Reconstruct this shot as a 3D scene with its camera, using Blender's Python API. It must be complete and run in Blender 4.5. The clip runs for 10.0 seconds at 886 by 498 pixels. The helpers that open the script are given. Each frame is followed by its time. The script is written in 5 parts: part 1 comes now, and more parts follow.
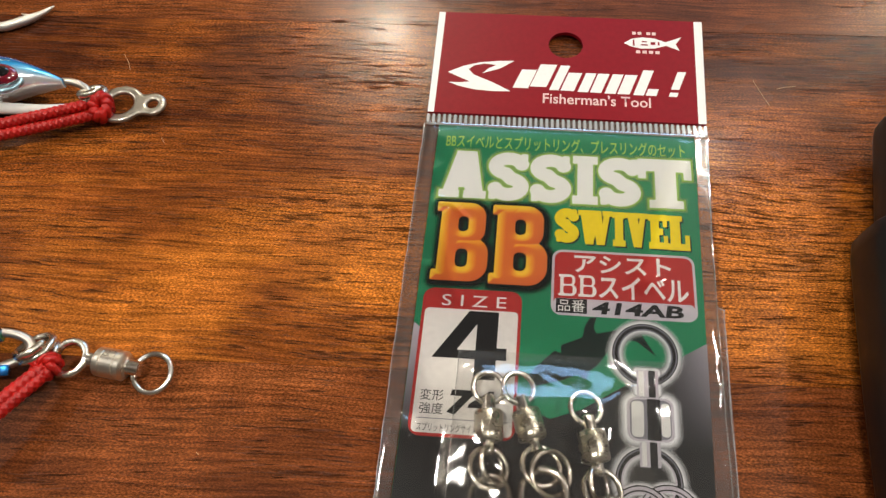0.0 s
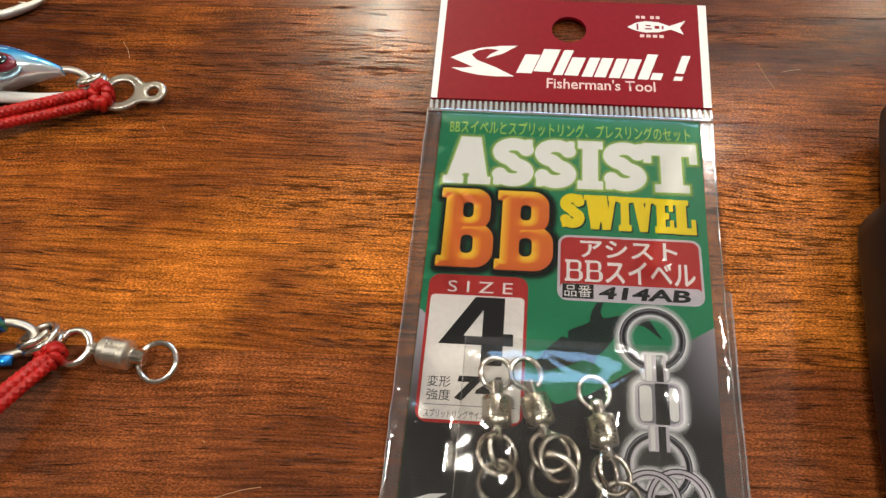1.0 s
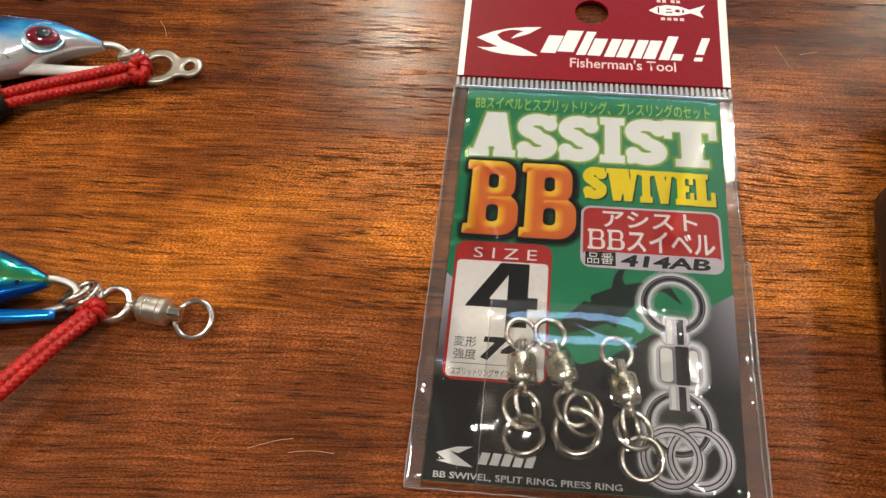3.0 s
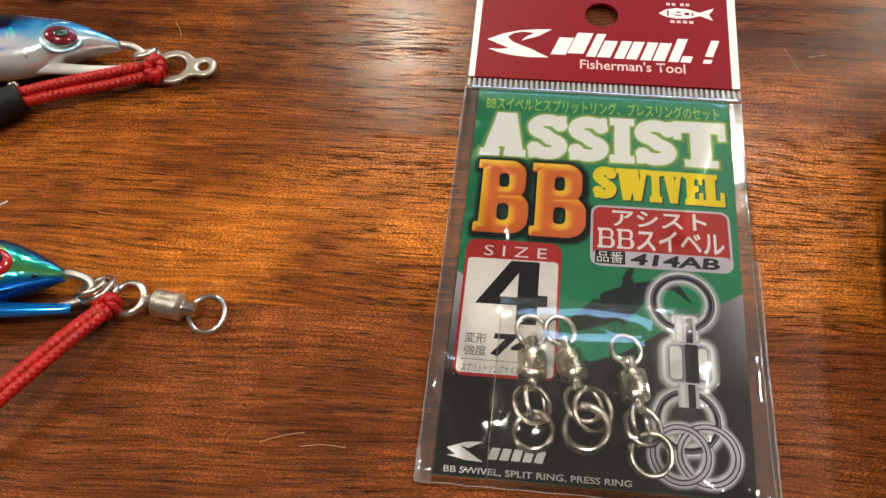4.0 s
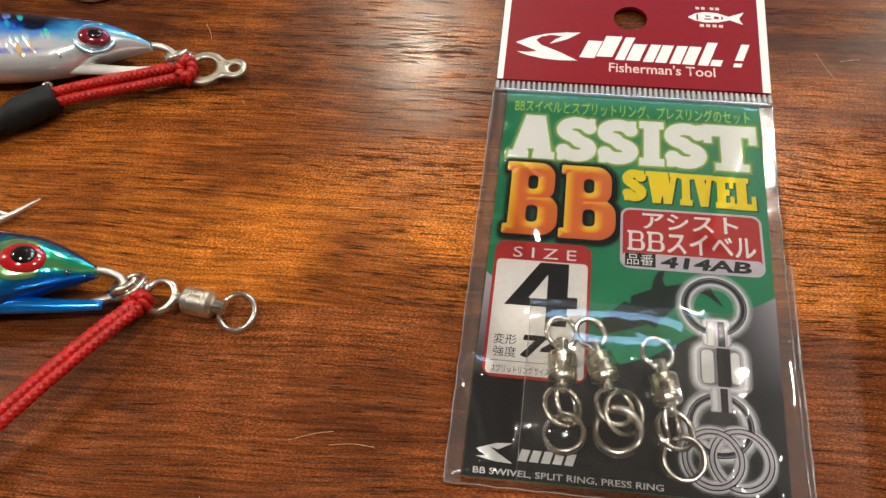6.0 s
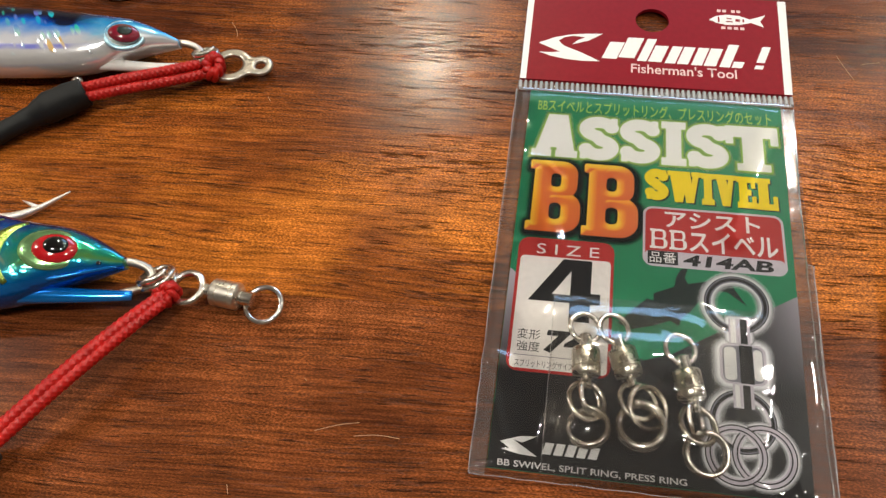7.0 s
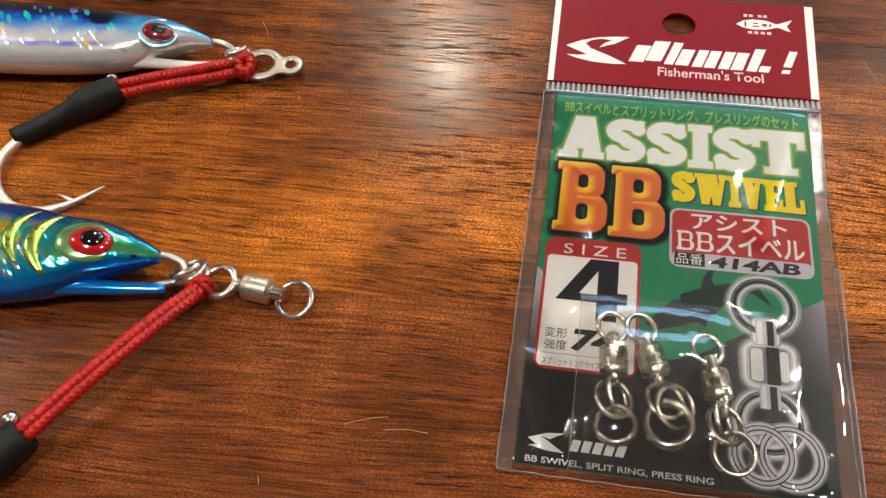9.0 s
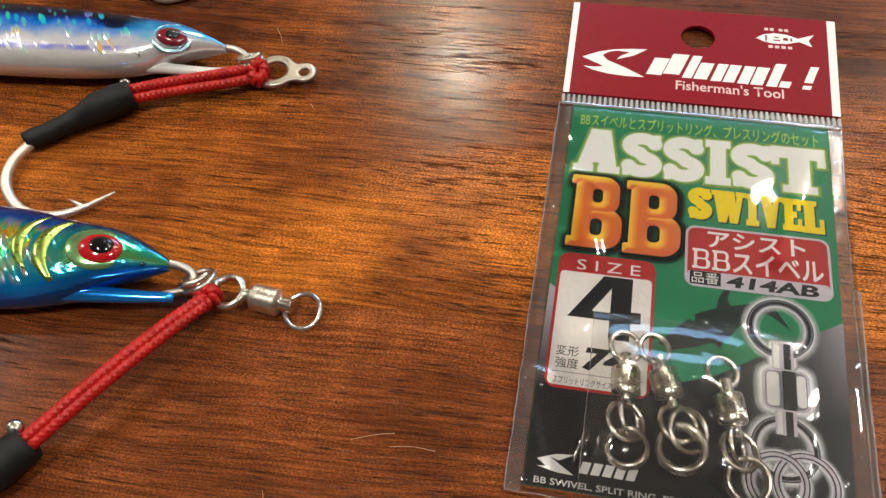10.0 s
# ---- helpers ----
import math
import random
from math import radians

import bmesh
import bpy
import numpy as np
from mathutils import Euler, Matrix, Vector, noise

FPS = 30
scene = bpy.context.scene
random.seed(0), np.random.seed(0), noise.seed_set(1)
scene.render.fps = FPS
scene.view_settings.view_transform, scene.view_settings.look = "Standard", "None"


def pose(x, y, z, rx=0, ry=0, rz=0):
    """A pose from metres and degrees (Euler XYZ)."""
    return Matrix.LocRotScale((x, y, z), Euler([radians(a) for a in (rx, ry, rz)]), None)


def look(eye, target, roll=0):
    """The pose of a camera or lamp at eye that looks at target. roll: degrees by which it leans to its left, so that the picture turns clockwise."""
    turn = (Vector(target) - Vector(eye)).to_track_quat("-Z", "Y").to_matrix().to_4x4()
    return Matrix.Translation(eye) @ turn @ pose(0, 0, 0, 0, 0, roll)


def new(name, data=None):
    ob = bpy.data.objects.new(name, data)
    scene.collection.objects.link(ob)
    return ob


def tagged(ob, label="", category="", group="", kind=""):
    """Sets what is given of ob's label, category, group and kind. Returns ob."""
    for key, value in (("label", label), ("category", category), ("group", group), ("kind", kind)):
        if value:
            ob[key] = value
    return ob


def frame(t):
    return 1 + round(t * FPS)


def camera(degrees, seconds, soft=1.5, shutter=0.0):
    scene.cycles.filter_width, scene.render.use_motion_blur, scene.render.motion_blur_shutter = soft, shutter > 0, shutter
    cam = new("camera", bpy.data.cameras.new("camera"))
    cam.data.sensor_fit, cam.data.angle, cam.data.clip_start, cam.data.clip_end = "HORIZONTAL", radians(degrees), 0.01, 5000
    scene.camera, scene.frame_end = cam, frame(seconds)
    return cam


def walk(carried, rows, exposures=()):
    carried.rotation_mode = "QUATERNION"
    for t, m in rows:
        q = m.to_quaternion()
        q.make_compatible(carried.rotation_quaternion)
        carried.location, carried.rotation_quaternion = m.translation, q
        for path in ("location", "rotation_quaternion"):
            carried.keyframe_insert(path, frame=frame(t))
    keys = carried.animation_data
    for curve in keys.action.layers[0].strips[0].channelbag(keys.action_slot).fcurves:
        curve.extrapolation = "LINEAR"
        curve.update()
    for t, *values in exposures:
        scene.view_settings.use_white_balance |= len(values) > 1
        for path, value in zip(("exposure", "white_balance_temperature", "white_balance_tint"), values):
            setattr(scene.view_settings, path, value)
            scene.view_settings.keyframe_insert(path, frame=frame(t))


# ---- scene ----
cam = camera(64.73, 10.0, soft=1.4)
PATH = [
    (0, (-0.01898, -0.09999, 0.12705), (-0.02604, -0.02614, -0.01471), -1.697),
    (0.5, (-0.02094, -0.10443, 0.12882), (-0.02742, -0.03114, -0.01326), -1.821),
    (1, (-0.02049, -0.10079, 0.12572), (-0.02690, -0.02845, -0.01684), -1.801),
    (1.5, (-0.02209, -0.10369, 0.12278), (-0.02895, -0.03153, -0.01986), -1.974),
    (2, (-0.02429, -0.10988, 0.12577), (-0.03179, -0.03715, -0.01654), -2.175),
    (3.5, (-0.02332, -0.11170, 0.12562), (-0.03220, -0.03645, -0.01530), -2.312),
    (4, (-0.02449, -0.11324, 0.12593), (-0.03416, -0.03747, -0.01465), -2.612),
    (4.5, (-0.02529, -0.11130, 0.12371), (-0.03573, -0.03571, -0.01693), -2.931),
    (5, (-0.02549, -0.11127, 0.12312), (-0.03647, -0.03492, -0.01706), -3.102),
    (5.5, (-0.02610, -0.11357, 0.12454), (-0.03810, -0.03679, -0.01532), -3.653),
    (7, (-0.03093, -0.11781, 0.12559), (-0.04522, -0.03957, -0.01324), -4.074),
    (7.5, (-0.03245, -0.12138, 0.12649), (-0.04761, -0.04305, -0.01220), -4.303),
    (8, (-0.03436, -0.11913, 0.12472), (-0.05001, -0.04044, -0.01371), -4.353),
    (8.5, (-0.03294, -0.11845, 0.12562), (-0.04864, -0.03984, -0.01285), -4.262),
    (9, (-0.03444, -0.12008, 0.12666), (-0.05100, -0.04143, -0.01169), -4.579),
    (9.5, (-0.03317, -0.11935, 0.12634), (-0.05068, -0.04094, -0.01202), -4.687),
    (10, (-0.03512, -0.11704, 0.12623), (-0.05402, -0.03845, -0.01185), -4.875),
]
walk(cam, [(t, look(eye, target, roll)) for t, eye, target, roll in PATH], exposures=[(0.0, 1.04), (2.0, 1.07), (4.0, 1.08), (10.0, 1.06)])

# ---- light: warm ceiling downlights and added fill lamps over a table in a closed room ----
MM = 0.001
world = bpy.data.worlds.new("room_dark")
world.use_nodes = True
world.node_tree.nodes["Background"].inputs[0].default_value = (1.0, 0.86, 0.7, 1)
world.node_tree.nodes["Background"].inputs[1].default_value = 0.006
scene.world = world

# x, y, z, radius, watts, colour
NEUTRAL, WARM = (1.0, 0.96, 0.86), (1.0, 0.90, 0.68)
# second, third and last: fill lamps added to brighten, placed clear of visible reflections
LAMPS = [(-0.34, 1.62, 1.62, 0.06, 13.0, WARM), (-0.35, -0.42, 1.62, 0.10, 6.0, NEUTRAL), (-1.85, 0.40, 1.60, 0.08, 9.0, NEUTRAL), (1.25, 0.62, 1.62, 0.07, 5.6, NEUTRAL),
         (0.70, 1.20, 1.62, 0.05, 3.0, NEUTRAL), (1.36, 1.88, 1.62, 0.07, 5.0, WARM), (0.8, -0.3, 1.62, 0.10, 3.2, NEUTRAL)]
for lx, ly, lz, lr, watts, colour in LAMPS:
    lamp = bpy.data.lights.new("downlight_lamp", "AREA")
    lamp.shape, lamp.size, lamp.energy, lamp.color = "DISK", 2 * lr, watts, colour
    new("downlight_lamp", lamp).matrix_world = pose(lx, ly, lz)
window_light = bpy.data.lights.new("window_daylight", "AREA")
window_light.shape, window_light.size, window_light.size_y = "RECTANGLE", 1.3, 0.8
window_light.energy, window_light.color = 10.0, (0.38, 0.65, 1.0)
new("window_daylight", window_light).matrix_world = pose(0.45, 2.64, 1.05, -90, 0, 0)


# ---- materials ----
class Nodes:
    def __init__(self, name):
        self.material = bpy.data.materials.new(name)
        self.material.use_nodes = True
        self.tree = self.material.node_tree
        self.shader = self.tree.nodes["Principled BSDF"]
        self.out = self.tree.nodes["Material Output"]

    def add(self, kind, links=(), **values):
        node = self.tree.nodes.new(kind)
        for key, value in values.items():
            if key in node.inputs.keys():
                node.inputs[key].default_value = value
            elif key == "operation":
                node.operation = value
            elif key == "blend_type":
                node.blend_type = value
            elif key == "data_type":
                node.data_type = value
            elif key == "feature":
                node.feature = value
        for slot, source in links:
            self.tree.links.new(source, node.inputs[slot])
        return node

    def set(self, **values):
        for key, value in values.items():
            self.shader.inputs[key.replace("_", " ")].default_value = value
        return self

    def link(self, source, slot):
        self.tree.links.new(source, self.shader.inputs[slot])

    def ramp(self, source, *stops):
        node = self.add("ShaderNodeValToRGB", [("Fac", source)])
        e = node.color_ramp.elements
        while len(e) < len(stops):
            e.new(0.5)
        for spot, (at, colour) in zip(e, stops):
            spot.position = at
            spot.color = (colour, colour, colour, 1) if isinstance(colour, (int, float)) else (*colour, 1)
        return node.outputs["Color"]

    def math(self, operation, a, b):
        node = self.add("ShaderNodeMath", operation=operation)
        for n, v in enumerate((a, b)):
            if isinstance(v, (int, float)):
                node.inputs[n].default_value = v
            else:
                self.tree.links.new(v, node.inputs[n])
        return node.outputs[0]

    def mix(self, fac, a, b, blend="MIX"):
        node = self.tree.nodes.new("ShaderNodeMix")
        node.data_type, node.blend_type = "RGBA", blend
        for slot, v in ((0, fac), (6, a), (7, b)):
            if isinstance(v, (int, float)):
                node.inputs[slot].default_value = v
            elif isinstance(v, tuple):
                node.inputs[slot].default_value = (*v, 1)
            else:
                self.tree.links.new(v, node.inputs[slot])
        return node.outputs[2]

    def bump(self, height, strength, distance):
        node = self.add("ShaderNodeBump", [("Height", height)], Strength=strength, Distance=distance)
        self.link(node.outputs["Normal"], "Normal")


def where(n, scale=(1, 1, 1), turn=0.0, shift=None):
    """Object coordinates, stretched; shift: an output that moves them, such as a random number."""
    coord = n.add("ShaderNodeTexCoord").outputs["Object"]
    if shift is not None:
        coord = n.add("ShaderNodeVectorMath", [(0, coord), (1, shift)], operation="ADD").outputs[0]
    node = n.add("ShaderNodeMapping", [("Vector", coord)])
    node.inputs["Scale"].default_value = scale
    node.inputs["Rotation"].default_value = (0, 0, radians(turn))
    return node.outputs[0]


def slanted(n, turn, scale):
    """Object coordinates turned first and stretched after."""
    node = n.add("ShaderNodeMapping", [("Vector", where(n, (1, 1, 1), turn))])
    node.inputs["Scale"].default_value = scale
    return node.outputs[0]


def wood(name, light, mid, dark, pores, flecks, heart):
    """Varnished open-pored hardwood, its grain along x: a broad sheen under a thin sharper varnish."""
    n = Nodes(name)
    seed = n.add("ShaderNodeObjectInfo").outputs["Random"]
    jump = n.math("MULTIPLY", seed, 3.7)
    wavy = n.add("ShaderNodeTexNoise", [("Vector", where(n, (9, 22, 9), 0, jump))], Scale=1.0, Detail=2.0).outputs[0]
    bend = n.math("MULTIPLY", n.math("SUBTRACT", wavy, 0.5), 0.014)
    offset = n.add("ShaderNodeCombineXYZ", [("Y", bend), ("X", jump)]).outputs[0]
    cloud = n.add("ShaderNodeTexNoise", [("Vector", where(n, (17, 34, 11), -12, offset))], Scale=1.0, Detail=4.0, Roughness=0.6).outputs[0]
    band = n.add("ShaderNodeTexNoise", [("Vector", where(n, (13, 150, 9), 2, offset))], Scale=1.0, Detail=6.0, Roughness=0.66).outputs[0]
    fibre = n.add("ShaderNodeTexNoise", [("Vector", where(n, (70, 1500, 90), 1.0, offset))], Scale=1.0, Detail=4.0, Roughness=0.62).outputs[0]
    fleck = n.add("ShaderNodeTexNoise", [("Vector", where(n, (1900, 3700, 1700), 28, offset))], Scale=1.0, Detail=2.5).outputs[0]
    figure = n.add("ShaderNodeTexNoise", [("Vector", where(n, (120, 60, 60), 62, offset))], Scale=1.0, Detail=2.0).outputs[0]
    tone = n.math("ADD", n.math("MULTIPLY", cloud, 0.56), n.math("MULTIPLY", band, 0.44))
    # a darker heartwood streak along one side of the board, widened to paint in shade below the silver lure
    side = n.add("ShaderNodeSeparateXYZ", [(0, n.add("ShaderNodeTexCoord").outputs["Object"])]).outputs[1]
    edge = n.math("ADD", n.math("MULTIPLY", side, 11.4), n.math("MULTIPLY", cloud, 0.5))
    tone = n.math("SUBTRACT", n.math("ADD", tone, heart * 0.45), n.math("MULTIPLY", n.ramp(edge, (0.06, 0.0), (0.42, 1.0)), heart))
    colour = n.ramp(tone, (0.36, dark), (0.485, mid), (0.61, light))
    colour = n.mix(0.9, colour, n.ramp(fibre, (0.30, 0.32), (0.5, 0.97), (0.70, 1.6)), "MULTIPLY")
    colour = n.mix(0.5, colour, n.ramp(figure, (0.35, 0.72), (0.55, 1.0), (0.68, 1.3)), "MULTIPLY")
    shimmer = n.math("MULTIPLY", n.ramp(cloud, (0.40, 0.5), (0.58, 1.0)), flecks)
    colour = n.mix(shimmer, colour, n.ramp(fleck, (0.34, 0.38), (0.50, 0.95), (0.64, 2.0)), "MULTIPLY")
    # open pores: short dark dashes that crowd together in streaks
    crowd = n.add("ShaderNodeTexNoise", [("Vector", where(n, (14, 52, 10), 0, offset))], Scale=1.0, Detail=3.0).outputs[0]
    dash = n.add("ShaderNodeTexNoise", [("Vector", where(n, (125, 2300, 60), 0.6, offset))], Scale=1.0, Detail=1.5, Roughness=0.5).outputs[0]
    long_dash = n.add("ShaderNodeTexNoise", [("Vector", where(n, (70, 1700, 60), -0.8, offset))], Scale=1.0, Detail=2.5, Roughness=0.55).outputs[0]
    limit = n.math("ADD", n.math("MULTIPLY", n.math("SUBTRACT", crowd, 0.5), 0.34), pores)
    pit = n.ramp(n.math("ADD", dash, limit), (0.605, 0.0), (0.64, 1.0))
    pit_long = n.ramp(n.math("ADD", long_dash, limit), (0.62, 0.0), (0.655, 1.0))
    pit = n.math("MAXIMUM", pit, pit_long)
    breakup = n.add("ShaderNodeTexNoise", [("Vector", where(n, (190, 1500, 300), 3, offset))], Scale=1.0, Detail=2.0).outputs[0]
    pit = n.math("MULTIPLY", pit, n.ramp(breakup, (0.40, 0.1), (0.54, 1.0)))
    colour = n.mix(n.math("MULTIPLY", pit, 0.78), colour, (0.018, 0.007, 0.003))
    n.link(colour, "Base Color")
    smear = n.add("ShaderNodeTexNoise", [("Vector", where(n, (14, 30, 14), 30))], Scale=1.0, Detail=4.0).outputs[0]
    n.link(n.math("ADD", n.ramp(smear, (0.3, 0.23), (0.7, 0.29)), n.math("MULTIPLY", pit, 0.3)), "Roughness")
    n.link(n.ramp(smear, (0.3, 0.10), (0.7, 0.15)), "Coat Roughness")
    swell = n.add("ShaderNodeTexNoise", [("Vector", where(n, (60, 260, 60), 0))], Scale=1.0, Detail=2.0).outputs[0]
    orange_peel = n.add("ShaderNodeTexNoise", [("Vector", where(n, (420, 900, 420), 0))], Scale=1.0, Detail=3.0).outputs[0]
    height = n.math("SUBTRACT", n.math("ADD", n.math("MULTIPLY", fibre, 0.10), n.math("ADD", n.math("MULTIPLY", swell, 0.40), n.math("MULTIPLY", orange_peel, 0.10))), n.math("MULTIPLY", pit, 0.5))
    n.bump(height, 0.34, 0.00016)
    coat = n.add("ShaderNodeBump", [("Height", height)], Strength=0.30, Distance=0.00014)
    n.link(coat.outputs["Normal"], "Coat Normal")
    n.link(n.math("SUBTRACT", 0.16, n.math("MULTIPLY", pit, 0.14)), "Specular IOR Level")
    n.link(n.math("SUBTRACT", 0.03, n.math("MULTIPLY", pit, 0.025)), "Coat Weight")
    return n.material


def printed(name, colour, rough=0.38, vary=0.06, shine=0.25):
    """Ink on card: faint mottling."""
    n = Nodes(name)
    mottle = n.add("ShaderNodeTexNoise", [("Vector", where(n, (900, 900, 900)))], Scale=1.0, Detail=3.0).outputs[0]
    n.link(n.mix(1.0, colour, n.ramp(mottle, (0.3, 1 - vary), (0.7, 1 + vary)), "MULTIPLY"), "Base Color")
    n.set(Roughness=rough, Specular_IOR_Level=shine)
    return n.material


def metal(name, colour, rough, scratch=0.25):
    n = Nodes(name)
    wear = n.add("ShaderNodeTexNoise", [("Vector", where(n, (700, 700, 700)))], Scale=1.0, Detail=4.0).outputs[0]
    n.link(n.ramp(wear, (0.3, rough * 0.9), (0.7, rough * (1 + scratch))), "Roughness")
    n.link(n.mix(1.0, colour, n.ramp(wear, (0.25, 0.93), (0.6, 1.0)), "MULTIPLY"), "Base Color")
    n.set(Metallic=1.0)
    n.bump(wear, 0.05, 0.00002)
    return n.material


def rough_stuff(name, colour, rough, scale=600, strength=0.3, depth=0.0001, vary=0.2, **more):
    n = Nodes(name)
    grain = n.add("ShaderNodeTexNoise", [("Vector", where(n, (scale, scale, scale)))], Scale=1.0, Detail=4.0).outputs[0]
    broad = n.add("ShaderNodeTexNoise", [("Vector", where(n, (scale / 9, scale / 9, scale / 9)))], Scale=1.0, Detail=2.0).outputs[0]
    both = n.math("ADD", n.math("MULTIPLY", grain, 0.5), n.math("MULTIPLY", broad, 0.5))
    n.link(n.mix(1.0, colour, n.ramp(both, (0.3, 1 - vary), (0.7, 1 + vary)), "MULTIPLY"), "Base Color")
    n.set(Roughness=rough, **more)
    n.bump(grain, strength, depth)
    return n.material


def film(name, fog, rough, wrinkle, depth, gloss_by=1.6):
    """Clear plastic film: seen through, with its gloss by Fresnel and a little milkiness."""
    n = Nodes(name)
    n.tree.nodes.remove(n.shader)
    crinkle = n.add("ShaderNodeTexNoise", [("Vector", where(n, (130, 90, 100), 20))], Scale=1.0, Detail=3.0, Roughness=0.55).outputs[0]
    fold = n.add("ShaderNodeBump", [("Height", crinkle)], Strength=wrinkle, Distance=depth).outputs[0]
    clear = n.add("ShaderNodeBsdfTransparent", Color=(0.965, 0.965, 0.96, 1)).outputs[0]
    milk = n.add("ShaderNodeBsdfDiffuse", Color=(0.75, 0.73, 0.74, 1)).outputs[0]
    gloss = n.add("ShaderNodeBsdfGlossy", [("Normal", fold)], Color=(1, 1, 1, 1), Roughness=rough).outputs[0]
    base = n.add("ShaderNodeMixShader", [(1, clear), (2, milk)], Fac=fog).outputs[0]
    edge = n.add("ShaderNodeFresnel", [("Normal", fold)], IOR=1.42).outputs[0]
    both = n.add("ShaderNodeMixShader", [(0, n.math("MULTIPLY", edge, gloss_by)), (1, base), (2, gloss)]).outputs[0]
    n.tree.links.new(both, n.out.inputs["Surface"])
    return n.material


def foil(name, body, head, slashes, patches, metallic, ripple):
    """A lure's foil finish under clear lacquer. body, head: colours from the back (0) round to the belly (1), at the flanks and towards the snout;
    slashes: how much the slanting holographic flecks show; patches: colours of broad foil flashes, or None."""
    n = Nodes(name)
    uv = n.add("ShaderNodeSeparateXYZ", [(0, n.add("ShaderNodeTexCoord").outputs["UV"])])
    along, round_ = uv.outputs[0], uv.outputs[1]
    wob = n.add("ShaderNodeTexNoise", [("Vector", where(n, (150, 190, 150)))], Scale=1.0, Detail=3.0).outputs[0]
    across = n.math("ADD", round_, n.math("MULTIPLY", n.math("SUBTRACT", wob, 0.5), 0.16))
    colour = n.ramp(across, *body)
    if patches:
        wave = n.add("ShaderNodeTexNoise", [("Vector", where(n, (150, 80, 60), 22))], Scale=1.0, Detail=2.0).outputs[0]
        hues = n.add("ShaderNodeTexNoise", [("Vector", where(n, (330, 190, 200), 24))], Scale=1.0, Detail=2.0).outputs[0]
        flash = n.ramp(hues, *patches)
        colour = n.mix(n.math("MULTIPLY", n.ramp(wave, (0.42, 0.0), (0.52, 1.0)), n.ramp(across, (0.30, 0.0), (0.42, 1.0), (0.64, 1.0), (0.74, 0.0))), colour, flash)
    else:
        # violet stripe: a reflection in the foil, painted into its colour
        stripe = n.add("ShaderNodeTexNoise", [("Vector", where(n, (60, 90, 60)))], Scale=1.0, Detail=2.0).outputs[0]
        colour = n.mix(n.math("MULTIPLY", n.ramp(stripe, (0.42, 0.0), (0.52, 0.85)), n.ramp(round_, (0.66, 0.0), (0.685, 1.0), (0.71, 1.0), (0.735, 0.0))), colour, (0.20, 0.22, 0.92))
        spots = n.add("ShaderNodeTexVoronoi", [("Vector", where(n, (62, 110, 40)))], Scale=1.0).outputs["Distance"]
        dark = n.math("MULTIPLY", n.ramp(spots, (0.14, 1.0), (0.22, 0.0)), n.ramp(round_, (0.30, 0.0), (0.38, 0.95), (0.52, 0.95), (0.56, 0.0)))
        colour = n.mix(dark, colour, (0.008, 0.010, 0.03))
    cells = n.add("ShaderNodeTexVoronoi", [("Vector", slanted(n, 56, (190, 640, 300)))], Scale=1.0)
    split = n.add("ShaderNodeSeparateColor", [(0, cells.outputs["Color"])])
    mark = n.math("MULTIPLY", n.ramp(cells.outputs["Distance"], (0.30, 1.0), (0.46, 0.0)), n.ramp(split.outputs[1], (0.18, 0.0), (0.24, 1.0)))
    cool = n.ramp(split.outputs[0], (0.0, (0.02, 0.80, 0.95)), (0.35, (0.02, 0.45, 1.0)), (0.6, (0.22, 0.28, 1.0)), (0.85, (0.05, 0.85, 0.65)))
    warm = n.ramp(split.outputs[0], (0.0, (1.0, 0.62, 0.20)), (0.3, (1.0, 0.95, 0.75)), (0.55, (0.45, 0.95, 0.85)), (0.8, (0.85, 0.90, 1.0)))
    hue = n.mix(n.ramp(round_, (0.50, 0.0), (0.57, 1.0)), cool, warm)
    amount = n.math("MULTIPLY", mark, n.ramp(round_, (0.26, 0.0), (0.36, slashes), (0.74, slashes), (0.80, 0.0)))
    amount = n.math("MULTIPLY", amount, n.ramp(along, (0.17, 0.0), (0.22, 1.0)))
    colour = n.mix(amount, colour, hue)
    nose = n.add("ShaderNodeTexNoise", [("Vector", where(n, (260, 420, 260), 35))], Scale=1.0, Detail=3.0).outputs[0]
    face = n.ramp(n.math("ADD", across, n.math("MULTIPLY", n.math("SUBTRACT", nose, 0.5), 0.22)), *head)
    colour = n.mix(n.ramp(n.math("ADD", along, n.math("MULTIPLY", n.math("SUBTRACT", wob, 0.5), 0.10)), (0.17, 1.0), (0.23, 0.0)), colour, face)
    n.link(colour, "Base Color")
    n.set(Metallic=metallic, Roughness=0.17, Coat_Weight=0.6, Coat_Roughness=0.03)
    dents = n.add("ShaderNodeTexVoronoi", [("Vector", where(n, (300, 420, 300), 45))], Scale=1.0).outputs["Distance"]
    n.bump(n.math("ADD", n.math("MULTIPLY", dents, 0.08), n.math("ADD", wob, n.math("MULTIPLY", amount, 0.25))), ripple, 0.0007)
    return n.material


M_wood = wood("wood_orange", (0.40, 0.120, 0.016), (0.215, 0.057, 0.010), (0.072, 0.018, 0.006), 0.016, 0.9, 0.15)
M_wood_red = wood("wood_red", (0.215, 0.061, 0.016), (0.150, 0.040, 0.011), (0.082, 0.021, 0.007), -0.035, 0.75, 0.0)
M_wall = rough_stuff("wall_paint", (0.27, 0.235, 0.195), 0.8, 60, 0.2, 0.0006, 0.05)
M_ceiling = rough_stuff("ceiling_paint", (0.40, 0.37, 0.33), 0.85, 60, 0.2, 0.0006, 0.04)
M_floor = rough_stuff("floor_wood", (0.2, 0.11, 0.05), 0.45, 30, 0.2, 0.0006, 0.25)
